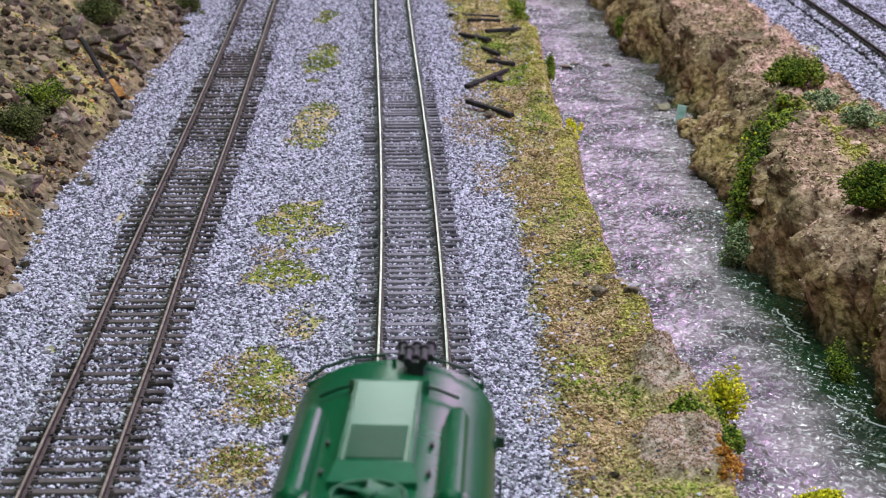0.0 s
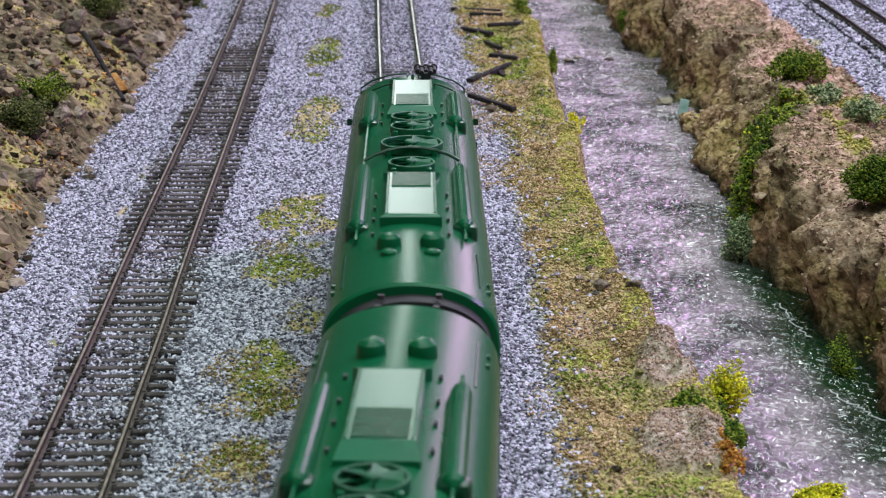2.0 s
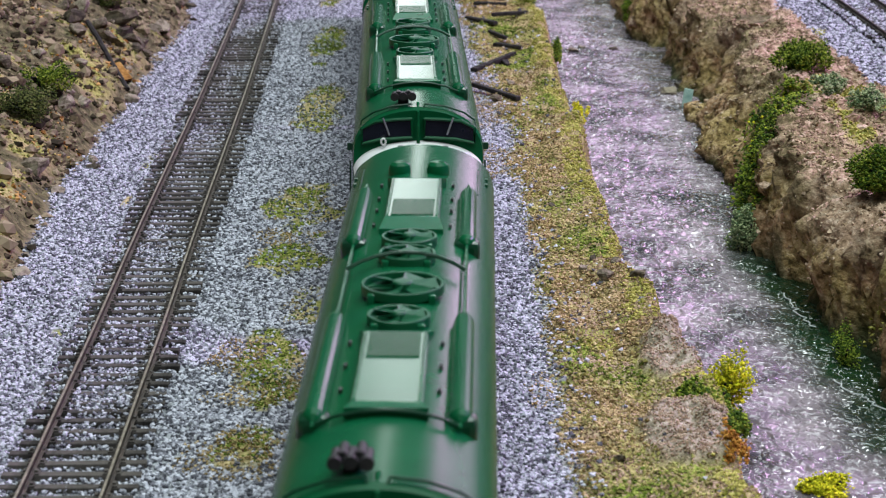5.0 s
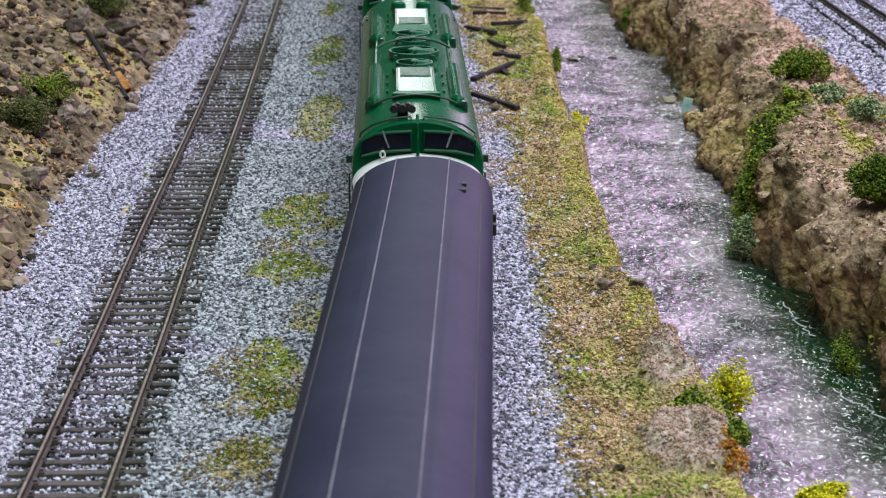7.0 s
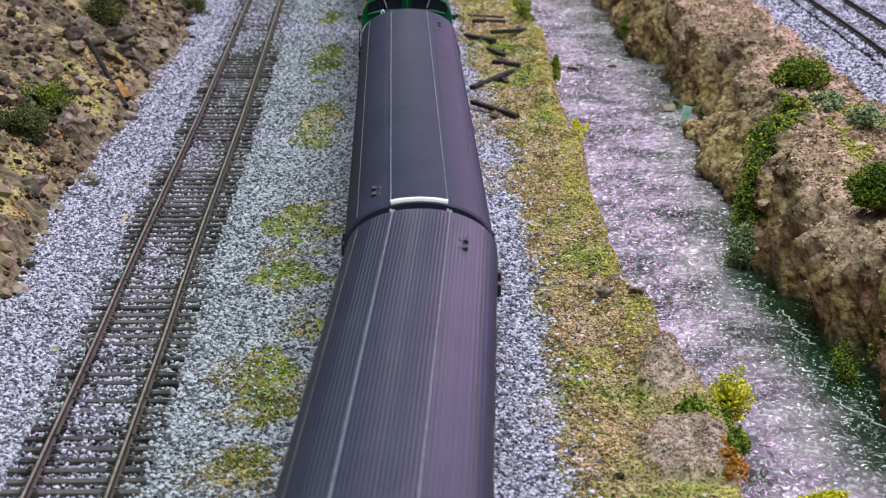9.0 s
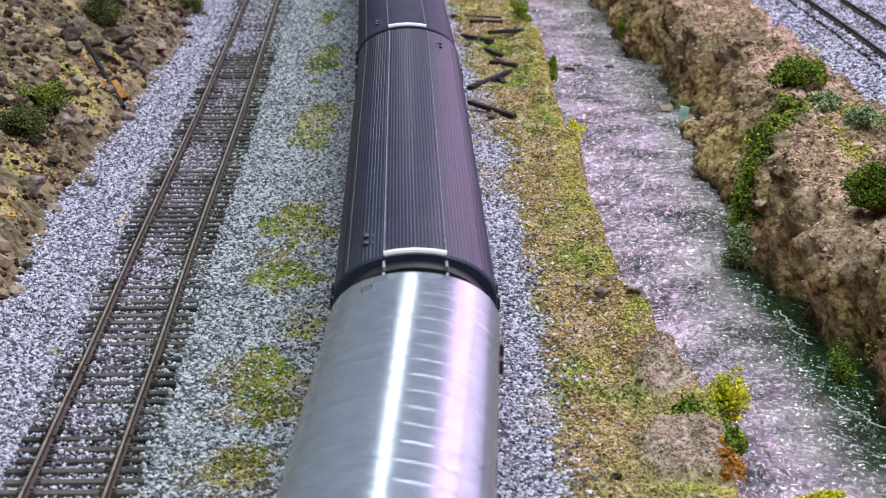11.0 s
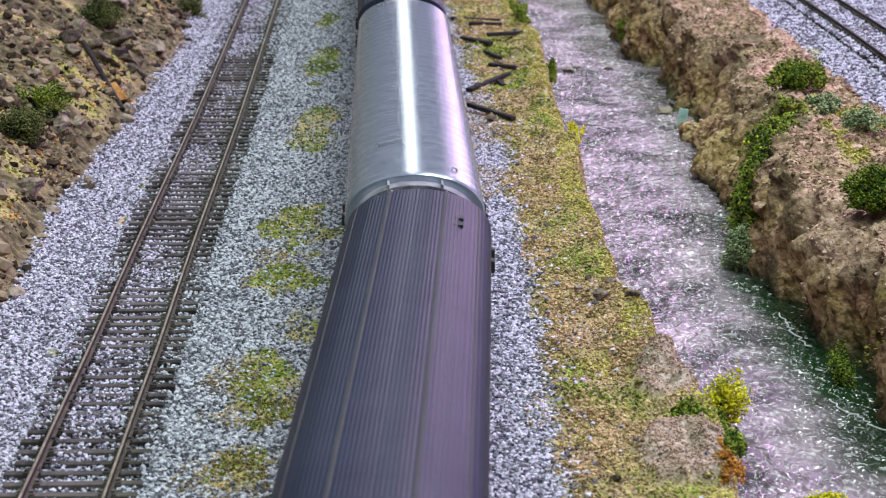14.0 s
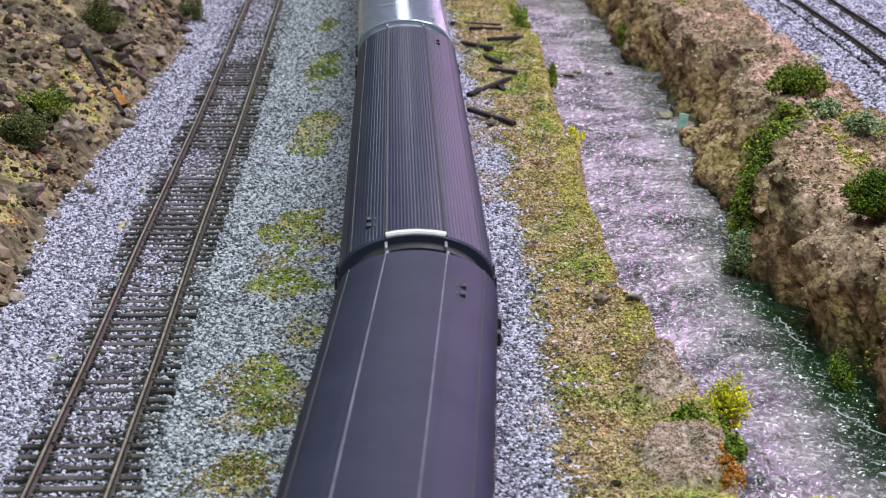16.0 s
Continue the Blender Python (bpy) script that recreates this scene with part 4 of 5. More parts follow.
def build_creek_details():
    for pts in (((100.5, 594), (102, 583), (101.5, 575), (103.5, 566), (104, 560)), ((101, 516), (104, 507), (107, 504), (109, 497), (112, 491)),
                ((95.5, 798), (98, 782), (98.5, 770), (99.5, 761)), ((96.5, 715), (98.5, 711), (101, 706))):
        bm = bmesh.new()
        rng = random.Random(len(pts) * 3 + int(pts[0][1]))
        path = []
        for (xa, ya), (xb, yb) in zip(pts, pts[1:]):
            for k in range(5):
                q = k / 5
                path.append(((xa + (xb - xa) * q + rng.uniform(-1.0, 1.0)) * MM, (ya + (yb - ya) * q) * MM, (WATER_Z + 0.5) * MM))
        tube(bm, path, 0.00024, 5)
        tagged(new("foam_streak", bm_mesh("foam_streak", bm, FOAM)), "thin white foam streak along the creek edge", "foam", "foam streaks")
    bm = bmesh.new()
    box(bm, -0.0022, 0.0022, -0.0004, 0.0004, 0, 0.009, 0.0003)
    for v in bm.verts:
        v.co.x += 0.0008 * math.sin(v.co.z * 700)
        v.co.y += 0.0006 * math.sin(v.co.z * 500 + 1)
    ob = tagged(new("scrap_sheet", bm_mesh("scrap_sheet", bm, TEAL)), "pale teal weathered sheet leaning against the dirt bank", "scrap sheet")
    ob.matrix_world = pose(0.1015, 0.868, -0.021, -14, 14, 20)
    for x, y, r, z in ((98, 897, 5, -19), (103, 905, 3.5, -18), (60, 1000, 4, -19), (66, 1010, 3, -19.5), (80, 1005, 3, -19.5), (52, 585, 2.4, -8)):
        ob = tagged(new("rock", ROCKS[int(x) % 6]), "dark wet stone at the water's edge", "rock", "creek edge rocks")
        ob.matrix_world = pose(x * MM, y * MM, z * MM, 10, 5, x * 7) @ Matrix.Diagonal((r * MM, r * MM * 0.8, r * MM * 0.6, 1))


build_creek_details()


# ---- rolling stock ----


def arch(half, eave, top, foot_z, q=0.4, n=20):
    """A car's cross-section: upright sides and a roof with tight shoulders (q: smaller is squarer), from one foot to the other."""
    pts = [(-half, foot_z)]
    for k in range(n + 1):
        a = math.pi * (k / n - 0.5)
        pts.append((half * math.sin(a), eave + (top - eave) * max(0.0, math.cos(a)) ** (2 * q)))
    return pts + [(half, foot_z)]


def section(pts, y):
    return [(x * MM, y * MM, z * MM) for x, z in pts]


def roof_z(x, half, eave, top, q=0.4):
    return eave + (top - eave) * max(0.0, 1 - (x / half) ** 2) ** q


def truck(parent, y, axles, spread):
    frame_bm = bmesh.new()
    for s in (-1, 1):
        box(frame_bm, s * 0.0125 - 0.0012, s * 0.0125 + 0.0012, y * MM - spread * MM / 2 - 0.006, y * MM + spread * MM / 2 + 0.006, 0.0045, 0.009, 0.0005)
    box(frame_bm, -0.0115, 0.0115, y * MM - 0.004, y * MM + 0.004, 0.006, 0.0095, 0.0004)
    t = part("truck_frame", frame_bm, BLACK, parent)
    for k in range(axles):
        yy = (y + spread * (k / (axles - 1) - 0.5)) * MM
        w = bmesh.new()
        for s in (-1, 1):
            tube(w, [(s * 0.0076, yy, 0.0053), (s * 0.0096, yy, 0.0053)], 0.0053, 20)
        tube(w, [(-0.0115, yy, 0.0053), (0.0115, yy, 0.0053)], 0.001, 8)
        part("wheelset", w, STEEL, t)


def fan(parent, y, r, z):
    """A roof fan: a ring on feet, radial blades and a hub."""
    y *= MM
    r *= MM
    z *= MM
    bm = bmesh.new()
    turned(bm, [(r, z - 0.0016), (r, z), (r - 0.0001, z + 0.00015), (r - 0.0005, z + 0.00015), (r - 0.0006, z), (r - 0.0006, z - 0.0012), (0.0001, z - 0.0012)], 0, y, 28)
    ring = part("fan_housing", bm, SATIN_GREEN, parent)
    for k in range(4):
        a = math.pi / 4 + k * math.pi / 2
        lug = bmesh.new()
        cx, cy = (r + 0.0002) * math.cos(a), y + (r + 0.0002) * math.sin(a)
        box(lug, cx - 0.0007, cx + 0.0007, cy - 0.0007, cy + 0.0007, z - 0.0024, z - 0.0004, 0.0003)
        part("fan_lug", lug, HATCH, ring)
    for k in range(6):
        bl = bmesh.new()
        a = k * math.pi / 3 + 0.2
        d, e = Vector((math.cos(a), math.sin(a), 0)), Vector((-math.sin(a), math.cos(a), 0))
        c = Vector((0, y, z - 0.0004))
        lo, up = Vector((0, 0, -0.00045)), Vector((0, 0, 0.00045))
        vs = [bl.verts.new(p) for p in (c + d * r * 0.2 - e * 0.0007 + lo, c + d * r * 0.85 - e * 0.0019 + lo, c + d * r * 0.85 + e * 0.0019 + up, c + d * r * 0.2 + e * 0.0007 + up)]
        top = bmesh.ops.extrude_face_region(bl, geom=[bl.faces.new(vs)])["geom"]
        for v in top:
            if isinstance(v, bmesh.types.BMVert):
                v.co.z += 0.0002
        part("fan_blade", bl, SATIN_GREEN, ring)
    hub = bmesh.new()
    turned(hub, [(r * 0.24, z - 0.001), (r * 0.24, z + 0.0003), (r * 0.2, z + 0.0006), (0.0001, z + 0.0007)], 0, y, 16)
    part("fan_hub", hub, SATIN_GREEN, ring)


LOCO = dict(half=17.4, eave=37.0, top=50.6)


# roof layout of the two kinds, in mm from the rear: hatches (outer, grille start, inner), fans, tanks (saddle end first), pipes
LEADING = dict(hatches=((48, 72, 86), (199, 178, 163)), fans=((98, 5.6), (118, 7.7), (139, 5.6), (151, 5.6)), tanks=((47, 104), (154, 194)), pipe=107, front=200)
TRAILING = dict(hatches=((44, 63, 77), (189, 168, 154)), fans=((91, 5.6), (103, 5.6), (125, 7.7), (143, 5.6)), tanks=((88, 43), (190, 135)), pipe=109, front=191)


def locomotive(label, plan):
    """Streamlined cab diesel; its cab faces local +y; rear end at -123 mm."""
    loco = tagged(new("diesel_locomotive"), label, "locomotive", "locomotives of the train")
    half, eave, top = LOCO["half"], LOCO["eave"], LOCO["top"]
    full = arch(half, eave, top, 9.0, 0.38, 30)

    def at(d):
        return d - 123.0

    bm = bmesh.new()
    cab = arch(half, eave, top - 0.4, 9.0, 0.38, 30)
    loft(bm, [section(arch(half - 0.5, eave, top - 0.5, 9, 0.38, 30), at(1.6)), section(full, at(2.4)), section(full, at(200)), section(cab, at(212)), section(cab, at(216.4)),
              section(arch(half - 0.3, eave - 0.5, top - 1.1, 9, 0.38, 30), at(217.6))])
    body = part("body", bm, GREEN, loco)
    nose = bmesh.new()
    noses = [(216.0, 17.2, 33.0, 41.2), (218.5, 17.1, 32.6, 40.8), (222, 16.6, 31.0, 39.4), (228, 15.2, 27.0, 36.4), (234, 12.8, 22.0, 31.5), (239, 9.5, 17.5, 24.5), (241.5, 6.0, 13.5, 17.0)]
    loft(nose, [section(arch(hw, e, tp, 6.5, 0.46, 30), at(d)) for d, hw, e, tp in noses])
    part("nose", nose, GREEN, loco)
    band = bmesh.new()
    outer = []
    for d, hw, e, tp in ((217.6, 17.13, 32.7, 41.1), (218.9, 17.08, 32.45, 40.75), (220.2, 16.9, 31.8, 40.2), (221.2, 16.75, 31.3, 39.8)):
        outer.append([(x * MM * 1.012, at(d) * MM, (z + 0.25) * MM) for x, z in arch(hw, e, tp, 6.5, 0.46, 30)[2:-2]])
    loft(band, outer, cap=False)
    part("nose_band", band, WHITE, loco, "white painted band across the nose")
    # cab windows, wipers, visor rails and centre post
    for s in (-1, 1):
        w = bmesh.new()
        loft(w, [[(s * x * MM, at(y) * MM, z * MM) for x, z in ((1.9, z0), (6, z0 - 0.1), (11.2, z0 - 0.6), (14.6, z1))] for y, z0, z1 in
                 ((217.2, 47.6, 45.4), (218.3, 46.9, 44.6), (218.3, 42.6, 41.0), (217.2, 42.2, 40.4))], cap=False)
        win = part("windshield", w, GLASS, loco, "dark slanted windshield pane")
        fr = bmesh.new()
        tube(fr, [(s * x * MM, at(218.3) * MM, z * MM) for x, z in ((1.6, 47.4), (6, 47.2), (11.4, 46.7), (15.0, 44.8), (14.9, 40.8), (10, 41.9), (1.6, 42.4), (1.6, 47.4))], 0.0005, 6)
        part("window_frame", fr, GREEN, win)
        wp = bmesh.new()
        tube(wp, [(s * 9.2 * MM, at(218.9) * MM, 0.0477), (s * 7.6 * MM, at(219.2) * MM, 0.0432)], 0.00026, 5)
        part("wiper", wp, LINE_GREY, win)
        gr = bmesh.new()
        tube(gr, [(s * x * MM, at(216.5) * MM, z * MM) for x, z in ((1.5, 49.8), (1.7, 51.0), (7, 50.4), (12, 48.7), (15, 46.6), (15.1, 45.4))], 0.00028, 6)
        part("handrail", gr, DARK_GREEN, loco)
        m = bmesh.new()
        box(m, s * 17.2 * MM - 0.0004, s * 17.2 * MM + 0.0004, at(207) * MM, at(210) * MM, 0.036, 0.039, 0.0002)
        box(m, s * 18.2 * MM - 0.0008, s * 18.2 * MM + 0.0008, at(209) * MM, at(209.8) * MM, 0.0370, 0.0390, 0.0002)
        part("mirror", m, DARK_GREEN, loco)
        sr = bmesh.new()
        tube(sr, [(s * 17.4 * MM, at(205) * MM, 0.033), (s * 18.3 * MM, at(205) * MM, 0.033), (s * 18.3 * MM, at(205) * MM, 0.015), (s * 17.4 * MM, at(205) * MM, 0.015)], 0.00025, 5)
        part("grab_iron", sr, DARK_GREEN, loco)
        # air tanks with pipes
        for a, b in plan["tanks"]:
            tk = bmesh.new()
            zc = roof_z(11.5, half, eave, top, 0.38) + 1.3
            way = 1 if b > a else -1
            r = 1.9
            prof = [(a, 0.4), (a + way * 0.6, 1.3), (a + way * 1.6, r), (b - way * 5, r), (b - way * 2.5, 1.5), (b - way * 0.8, 0.9), (b, 0.3)]
            loft(tk, [[((s * 11.5 + rr * math.cos(k * math.pi / 8)) * MM, at(d) * MM, (zc + rr * math.sin(k * math.pi / 8)) * MM) for k in range(17)] for d, rr in prof])
            tank = part("air_tank", tk, GREEN, loco)
            sd = bmesh.new()
            d = a + way * 2.5
            box(sd, (s * 11.5 - 2.7) * MM, (s * 11.5 + 2.7) * MM, at(d - 2.6) * MM, at(d + 2.6) * MM, (zc - 4.2) * MM, (zc + 0.6) * MM, 0.0012)
            part("tank_saddle", sd, DARK_GREEN, tank)
        pp = bmesh.new()
        zt = roof_z(11.5, half, eave, top, 0.38) + 1.2
        tube(pp, [(s * 11.5 * MM, at(d) * MM, zt * MM) for d in (38, 50, 90, 110, 135, 192)], 0.00038, 6)
        part("air_pipe", pp, GREEN, loco)
        for d in (40, 52, 62, 74, 152, 164, 176):
            vents = bmesh.new()
            box(vents, (s * 8.0 - 0.3) * MM, (s * 8.0 + 0.3) * MM, at(d) * MM, at(d + 1.4) * MM, (roof_z(8, half, eave, top, 0.38) - 0.3) * MM, (roof_z(8, half, eave, top, 0.38) + 0.7) * MM)
            part("lift_ring", vents, BLACK, loco)
        seam = bmesh.new()
        zz = roof_z(13.6, half, eave, top, 0.38)
        tube(seam, [(s * 13.6 * MM, at(12) * MM, zz * MM), (s * 13.6 * MM, at(36) * MM, zz * MM)], 0.00022, 5)
        for d in (14, 19):
            zq = roof_z(15.3, half, eave, top, 0.38)
            box(seam, (s * 15.3 - 0.5) * MM, (s * 15.3 + 0.5) * MM, at(d) * MM, at(d + 1.1) * MM, (zq - 0.6) * MM, (zq + 0.25) * MM)
        part("roof_panel_edge", seam, DARK_GREEN, loco)
        # twin dome exhaust stacks at the rear
        dm = bmesh.new()
        turned(dm, [(2.6 * MM, 0.0495), (2.6 * MM, 0.0512), (2.3 * MM, 0.0522), (1.5 * MM, 0.0528), (0.05 * MM, 0.0530)], s * 4.4 * MM, at(30) * MM, 22)
        part("roof_dome", dm, GREEN, loco)
        vt = bmesh.new()
        turned(vt, [(1.7 * MM, 0.0498), (1.7 * MM, 0.0508), (1.0 * MM, 0.0512), (0.05 * MM, 0.0513)], s * 4.4 * MM, at(24) * MM, 18)
        part("roof_vent", vt, GREEN, loco)
        for y0 in range(8):
            win = bmesh.new()
            if y0 % 2 == 0:
                tube(win, [(s * 17.3 * MM, at(40 + y0 * 18) * MM, 0.029), (s * 17.55 * MM, at(40 + y0 * 18) * MM, 0.029)], 0.0029, 18)
                part("porthole", win, GLASS, loco)
            else:
                win.free()
    loop = bmesh.new()
    tube(loop, [(9.2 * MM + 0.0006 * math.cos(k * math.pi / 6), at(219.6) * MM, 0.0415 + 0.0009 * math.sin(k * math.pi / 6)) for k in range(13)], 0.0003, 6)
    part("lifting_eye", loop, WHITE, loco, "small white loop on the nose")
    post = bmesh.new()
    tube(post, [(0, at(214) * MM, 0.0507), (0, at(217.8) * MM, 0.0490), (0, at(218.9) * MM, 0.0455), (0, at(219.0) * MM, 0.0410)], 0.00045, 8)
    part("centre_post", post, GREEN, loco)
    for outer, split, inner in plan["hatches"]:
        way = 1 if inner > outer else -1
        h = bmesh.new()
        box(h, -5.6 * MM, 5.6 * MM, at(min(outer, inner)) * MM, at(max(outer, inner)) * MM, 0.0490, 0.0524, 0.0002)
        hatch = part("roof_hatch", h, HATCH, loco)
        for e, ln, low in ((inner, 5.0, 51.0), (outer, -1.6, 52.0)):
            lip = bmesh.new()
            loft(lip, [[(x * MM, at(d) * MM, z * MM) for x, z in ((-w, 49.0), (-w, zt), (w, zt), (w, 49.0))] for d, w, zt in
                       ((e, 5.6, 52.35), (e + way * ln, 6.6, low))])
            part("hatch_lip", lip, HATCH, hatch)
        g = bmesh.new()
        n = int(abs(inner - split) / 0.62) - 1
        for k in range(n):
            yy = at(split + way * (0.4 + k * 0.62))
            box(g, -4.4 * MM, 4.4 * MM, min(yy, yy + way * 0.3) * MM, max(yy, yy + way * 0.3) * MM, 0.0524, 0.05265)
        part("grille", g, GREEN, hatch)
        rim = bmesh.new()
        for s in (-1, 1):
            box(rim, (s * 5.1 - 0.22) * MM, (s * 5.1 + 0.22) * MM, at(min(outer, inner) + 0.5) * MM, at(max(outer, inner) - 0.5) * MM, 0.0523, 0.05265, 0.0001)
        part("hatch_rim", rim, GREEN, hatch)
    for d, r in plan["fans"]:
        fan(loco, at(d), r, 52.0 if r < 7 else 52.3)
    arc = bmesh.new()
    tube(arc, [(x * MM, at(plan["pipe"] + 3 * (1 - (x / 11.5) ** 2) * (-1 if plan is TRAILING else 1)) * MM, (roof_z(x, half, eave, top, 0.38) + 2.3) * MM) for x in (-11.5, -9, -6, -3, 0, 3, 6, 9, 11.5)], 0.0004, 6)
    part("cross_pipe", arc, DARK_GREEN, loco)
    arc = bmesh.new()
    tube(arc, [(x * MM, at(plan["front"]) * MM, (roof_z(x, half, eave, top, 0.38) + 1.2) * MM) for x in (-11.5, -8, -4, 0, 4, 8, 11.5)], 0.00032, 6)
    part("cross_pipe", arc, DARK_GREEN, loco)
    horn = bmesh.new()
    for dx, dy in ((-1.3, 0), (1.3, 0.3), (0, 2.0), (-2.4, 2.4), (2.3, 2.5)):
        tube(horn, [((3.9 + dx) * MM, at(208 + dy) * MM, 0.0525), ((3.9 + dx) * MM, at(212 + dy) * MM, 0.0527), ((3.9 + dx) * MM, at(213 + dy) * MM, 0.0528)], 0.00075, 10)
        tube(horn, [((3.9 + dx) * MM, at(213 + dy) * MM, 0.0528), ((3.9 + dx) * MM, at(213.8 + dy) * MM, 0.0528)], 0.0011, 10)
    box(horn, 0.0025, 0.0053, at(208.5) * MM, at(212) * MM, 0.0495, 0.0525, 0.0003)
    part("air_horn", horn, BLACK, loco, "dark cluster of air horns")
    bel = bmesh.new()
    loft(bel, [section(arch(half - 1.6, eave - 0.8, top - 2.2, 12, 0.38, 30), at(-3.2)), section(arch(half - 1.6, eave - 0.8, top - 2.2, 12, 0.38, 30), at(2.0))])
    part("diaphragm", bel, BLACK, loco, "dark end diaphragm")
    bolts = bmesh.new()
    for s in (-1, 1):
        tube(bolts, [(s * 5.5 * MM, at(-1.4) * MM, 0.0485), (s * 5.5 * MM, at(-1.4) * MM, 0.0493)], 0.0007, 10)
    part("bolt", bolts, STEEL, loco)
    skirt = bmesh.new()
    box(skirt, -0.0125, 0.0125, at(70) * MM, at(150) * MM, 0.0035, 0.0095, 0.001)
    part("fuel_tank", skirt, BLACK, loco)
    truck(loco, at(42), 3, 38)
    truck(loco, at(190), 3, 38)
    cp = bmesh.new()
    box(cp, -0.001, 0.001, at(-6) * MM, at(0) * MM, 0.0085, 0.0115, 0.0003)
    box(cp, -0.001, 0.001, at(240) * MM, at(248) * MM, 0.0085, 0.0115, 0.0003)
    part("coupler", cp, STEEL, loco)
    return loco


def coach(label, roof_mat, ribs, line_mat, silver=False, bar_end=True):
    """Streamlined passenger car, 295 mm long, rounded roof; local +y is its leading end."""
    car = tagged(new("passenger_car"), label, "railway coach", "passenger cars of the train")
    half, eave, top, n = 17.4, 35.5, 46.8, 30
    hl = 147.3
    bm = bmesh.new()
    sides = [(-half, 9.0), (-half, eave), (half, eave), (half, 9.0)]
    loft(bm, [section(sides, -hl), section(sides, hl)])
    body = part("body", bm, SILVER if silver else SIDE_PAINT, car)
    rf = bmesh.new()
    prof = arch(half + 0.15, eave - 0.4, top, eave - 1.6, 0.42, n)
    if ribs:
        fine = [(-half - 0.15, eave - 1.6)] + [(x, roof_z(x, half + 0.15, eave - 0.4, top, 0.42)) for x in np.linspace(-half - 0.15, half + 0.15, 177)] + [(half + 0.15, eave - 1.6)]
        prof = [(float(x), z - (0.08 if (k // 2) % 2 else 0.0)) for k, (x, z) in enumerate(fine)]
    drop = arch(half - 0.2, eave - 0.6, top - 0.35, eave - 1.6, 0.42, len(prof) - 3)
    secs = [section(drop, -hl - 0.2), section(prof, -hl + 0.8)]
    if silver:
        secs = [section(drop, -hl - 0.2), section(prof, -hl + 0.8)]
        y = -hl + 6
        while y < hl - 6:
            up = [(x * 1.002, z + 0.05) for x, z in prof]
            secs += [section(prof, y - 0.7), section(prof, y - 0.45), section(up, y - 0.2), section(up, y + 0.2), section(prof, y + 0.45), section(prof, y + 0.7)]
            y += 8.3
    secs += [section(prof, hl - 0.8), section(drop, hl + 0.2)]
    loft(rf, secs)
    roof = part("roof", rf, roof_mat, car)
    if not silver:
        for s in (-1, 1):
            zt = roof_z(6.6, half, eave - 0.4, top, 0.42)
            ln = bmesh.new()
            wd = 0.26 if line_mat is BLACK else 0.12
            box(ln, (s * 6.6 - wd) * MM, (s * 6.6 + wd) * MM, (-hl + 0.5) * MM, (hl - 0.5) * MM, (zt - 0.3) * MM, (zt + 0.22) * MM, 0.0001)
            part("roof_ridge", ln, line_mat, roof)
            zs = roof_z(14.4, half, eave - 0.4, top, 0.42)
            gut = bmesh.new()
            tube(gut, [(s * 14.5 * MM, (-hl + 1) * MM, zs * MM), (s * 14.5 * MM, (hl - 1) * MM, zs * MM)], 0.00022, 6)
            part("roof_gutter", gut, BLACK, roof)
        if bar_end:
            eb = bmesh.new()
            tube(eb, [(x * MM, (-hl + 0.6) * MM, (roof_z(x, half, eave - 0.4, top, 0.42) + 0.15) * MM) for x in (-6.6, -4, 0, 4, 6.6)], 0.0008, 8)
            part("roof_end_bar", eb, WHITE, roof, "white bar at the roof end")
        for sx, y0 in ((9.8, hl - 22), (9.8, hl - 28), (-9.8, -hl + 14), (-9.8, -hl + 20)):
            zt = roof_z(sx, half, eave - 0.4, top, 0.42)
            vb = bmesh.new()
            for q in (-0.8, 0.8):
                box(vb, (sx + q - 0.55) * MM, (sx + q + 0.55) * MM, (y0 - 1.2) * MM, (y0 + 1.2) * MM, (zt - 0.6) * MM, (zt + 0.3) * MM, 0.0001)
            part("roof_vent", vb, BLACK, roof)
    else:
        for sx, y0, ln in ((-9.0, -hl + 37, 6.0), (-10.2, hl - 9, 2.2), (10.6, -hl + 10, 1.2)):
            gb = bmesh.new()
            zt = roof_z(sx, half, eave - 0.4, top, 0.42)
            zi = roof_z(sx + math.copysign(ln, -sx), half, eave - 0.4, top, 0.42)
            tube(gb, [(sx * MM, y0 * MM, zt * MM), (sx * MM, y0 * MM, (zt + 0.8) * MM), ((sx + math.copysign(ln, -sx)) * MM, y0 * MM, (zi + 0.8) * MM),
                      ((sx + math.copysign(ln, -sx)) * MM, y0 * MM, zi * MM)], 0.0003, 6)
            part("grab_iron", gb, LINE_GREY, roof)
    for e in (-1, 1):
        dp = bmesh.new()
        a, b = sorted((e * (hl - 0.5), e * (hl + 5.2)))
        inner = arch(half - 2.0, eave - 1.5, top - 1.8, 9, 0.42, n)
        loft(dp, [section(inner, a), section(inner, b)])
        dia = part("diaphragm", dp, LINE_GREY if silver and e < 0 else BLACK, car, "end diaphragm between cars")
        rb = bmesh.new()
        for s in (-1, 1):
            box(rb, (s * 6.6 - 0.3) * MM, (s * 6.6 + 0.3) * MM, (min(a, b) + 0.3) * MM, (max(a, b) - 0.3) * MM, 0.042, (roof_z(6.6, half, eave, top, 0.42) - 1.0) * MM, 0.0001)
        part("diaphragm_rib", rb, LINE_GREY, dia)
        for s in (-1, 1):
            gi = bmesh.new()
            for y0 in (hl - 9, hl - 19):
                box(gi, (s * 17.8 - 0.6) * MM, (s * 17.8 + 0.6) * MM, (e * y0 - 1.4) * MM, (e * y0 + 1.4) * MM, 0.0315, 0.0345, 0.0003)
            part("marker_bracket", gi, BLACK, car)
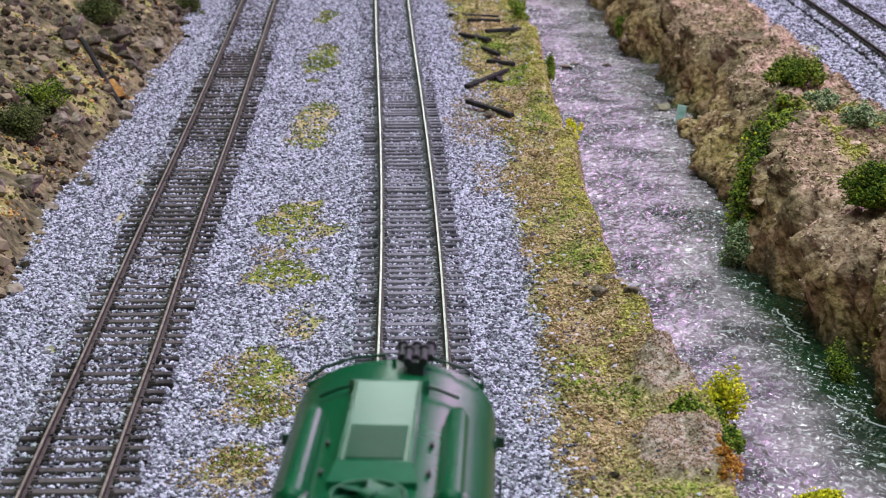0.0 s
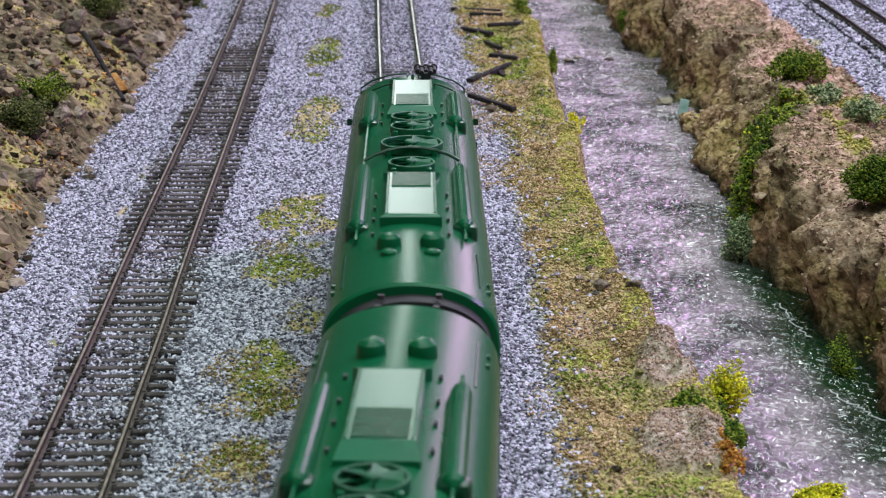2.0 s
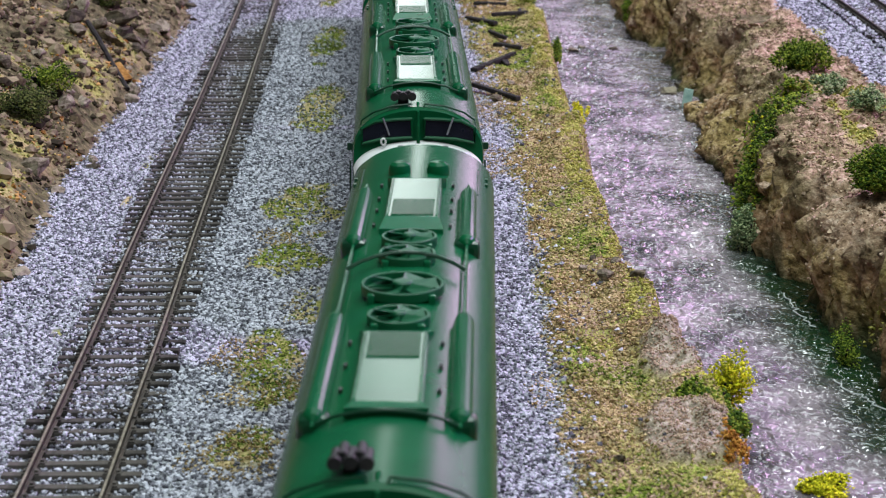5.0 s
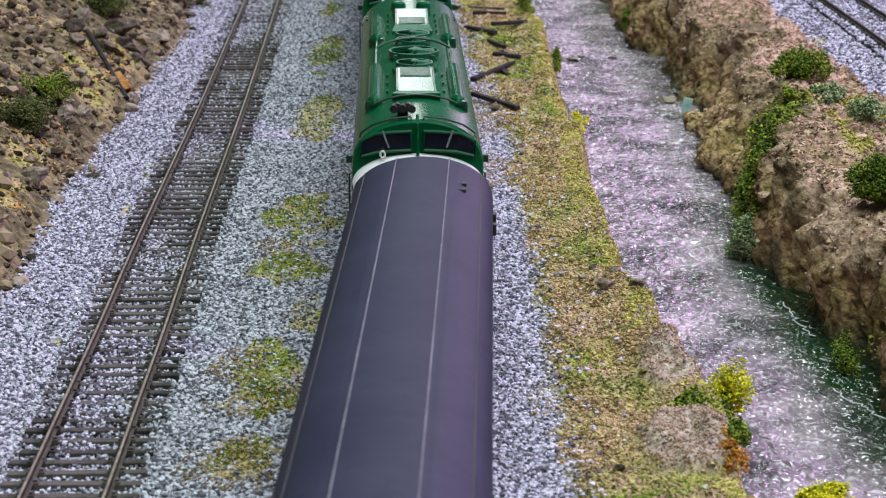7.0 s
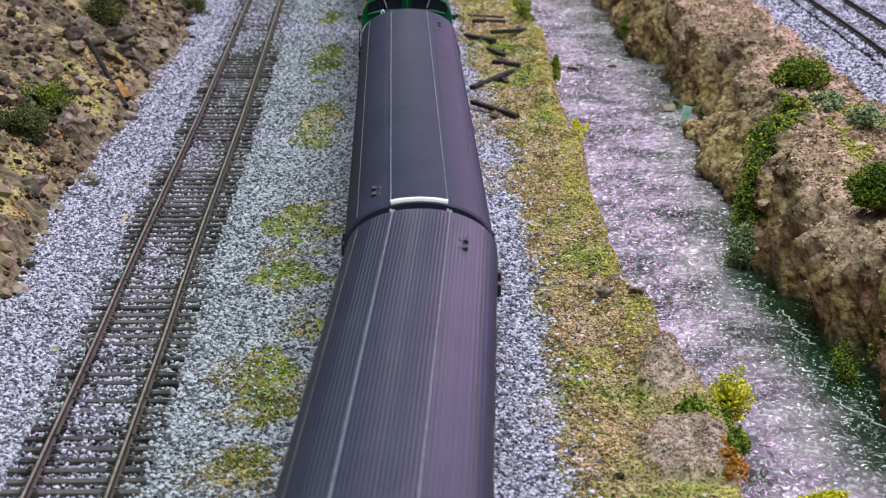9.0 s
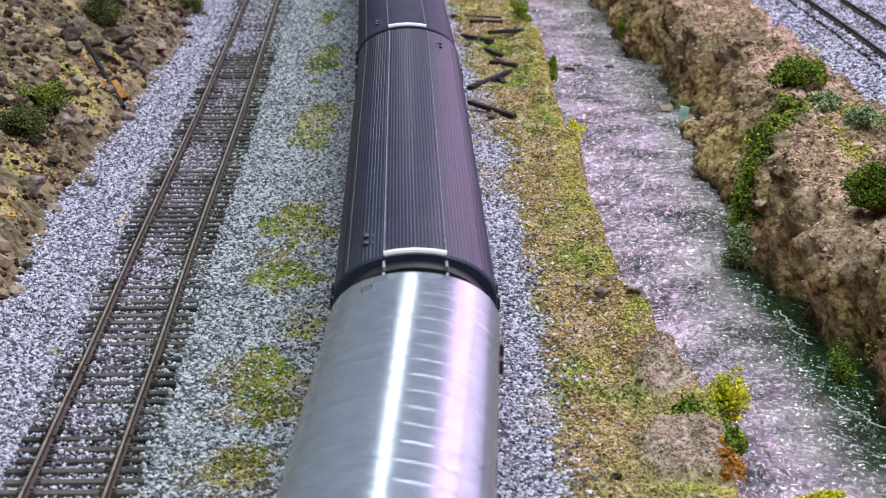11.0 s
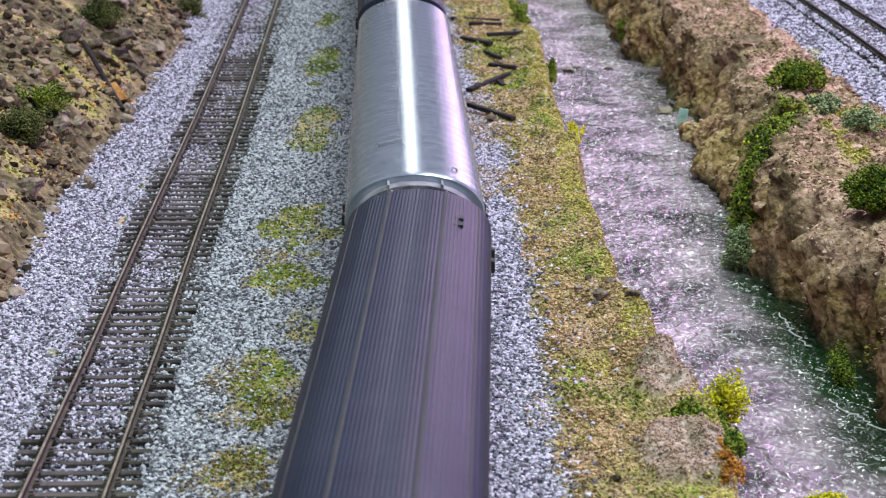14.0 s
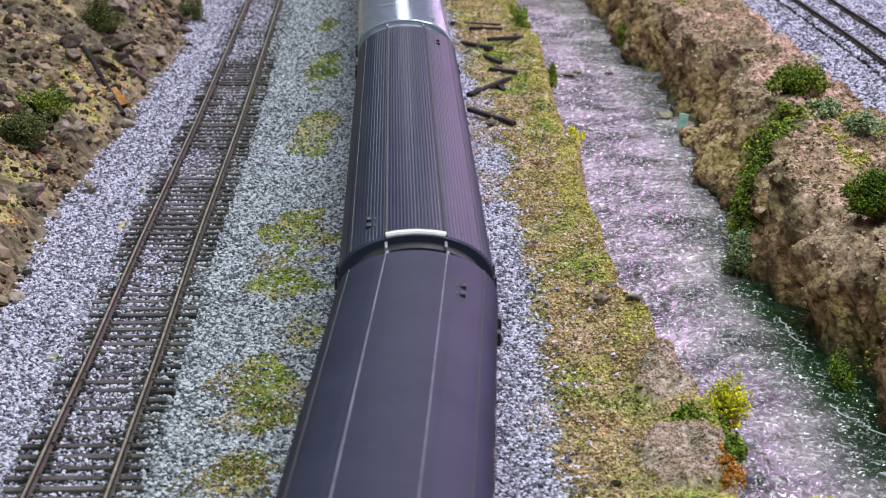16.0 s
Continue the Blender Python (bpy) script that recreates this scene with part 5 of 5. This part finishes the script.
    for s in (-1, 1):
        for k in range(11):
            w = bmesh.new()
            y0 = -112 + k * 22.4
            box(w, (s * 17.42 - 0.15) * MM, (s * 17.42 + 0.15) * MM, (y0 - 7) * MM, (y0 + 7) * MM, 0.0235, 0.0305, 0.0001)
            part("window", w, WINDOW, body)
    under = bmesh.new()
    box(under, -0.012, 0.012, -0.055, 0.055, 0.0045, 0.0095, 0.0008)
    part("underframe", under, BLACK, car)
    truck(car, 105, 2, 29)
    truck(car, -105, 2, 29)
    cp = bmesh.new()
    box(cp, -0.001, 0.001, (-hl - 7) * MM, (-hl + 1) * MM, 0.0085, 0.0115, 0.0003)
    box(cp, -0.001, 0.001, (hl - 1) * MM, (hl + 7) * MM, 0.0085, 0.0115, 0.0003)
    part("coupler", cp, STEEL, car)
    return car


first = locomotive("glossy dark green streamlined cab diesel leading the train", LEADING)
second = locomotive("glossy dark green cab diesel running backwards, white nose band", TRAILING)
TRAIN = [
    (first, 243.5, 74, 0),
    (second, -12.5, 74, 180),
    (copy_thing(second, pose(0, 0, 0)), -272.5, 74, 180),
    (coach("passenger coach with a smooth matt dark grey roof", BLACK_ROOF, False, RIDGE), -541.0, 105, 0),
    (coach("passenger coach with a finely ribbed dark grey roof", RIB_ROOF, True, LINE_GREY), -841.5, 105, 0),
    (coach("passenger coach with a banded brushed silver roof", SILVER, False, LINE_GREY, silver=True), -1150.0, 105, 0),
    (coach("passenger coach with a ribbed dark grey roof and dark ridges", RIB_ROOF, True, BLACK), -1460.0, 105, 0),
    (coach("passenger coach with a smooth dark grey roof at the train's end", BLACK_ROOF, False, RIDGE), -1767.5, 105, 0),
]
SPEED = 128.0


def motions():
    """The train runs along the main line at a steady speed."""
    for car, start, reach, turn in TRAIN:
        rows = []
        for k in range(33):
            t = k * 0.5
            y = start + SPEED * t
            xa, xb = float(curve(MAIN_Y, MAIN_X, y - reach)), float(curve(MAIN_Y, MAIN_X, y + reach))
            rz = -math.degrees(math.atan2(xb - xa, 2 * reach))
            rows.append((t, pose((xa + xb) / 2 * MM, y * MM, 0, 0, 0, rz + turn)))
        walk(car, rows)


motions()
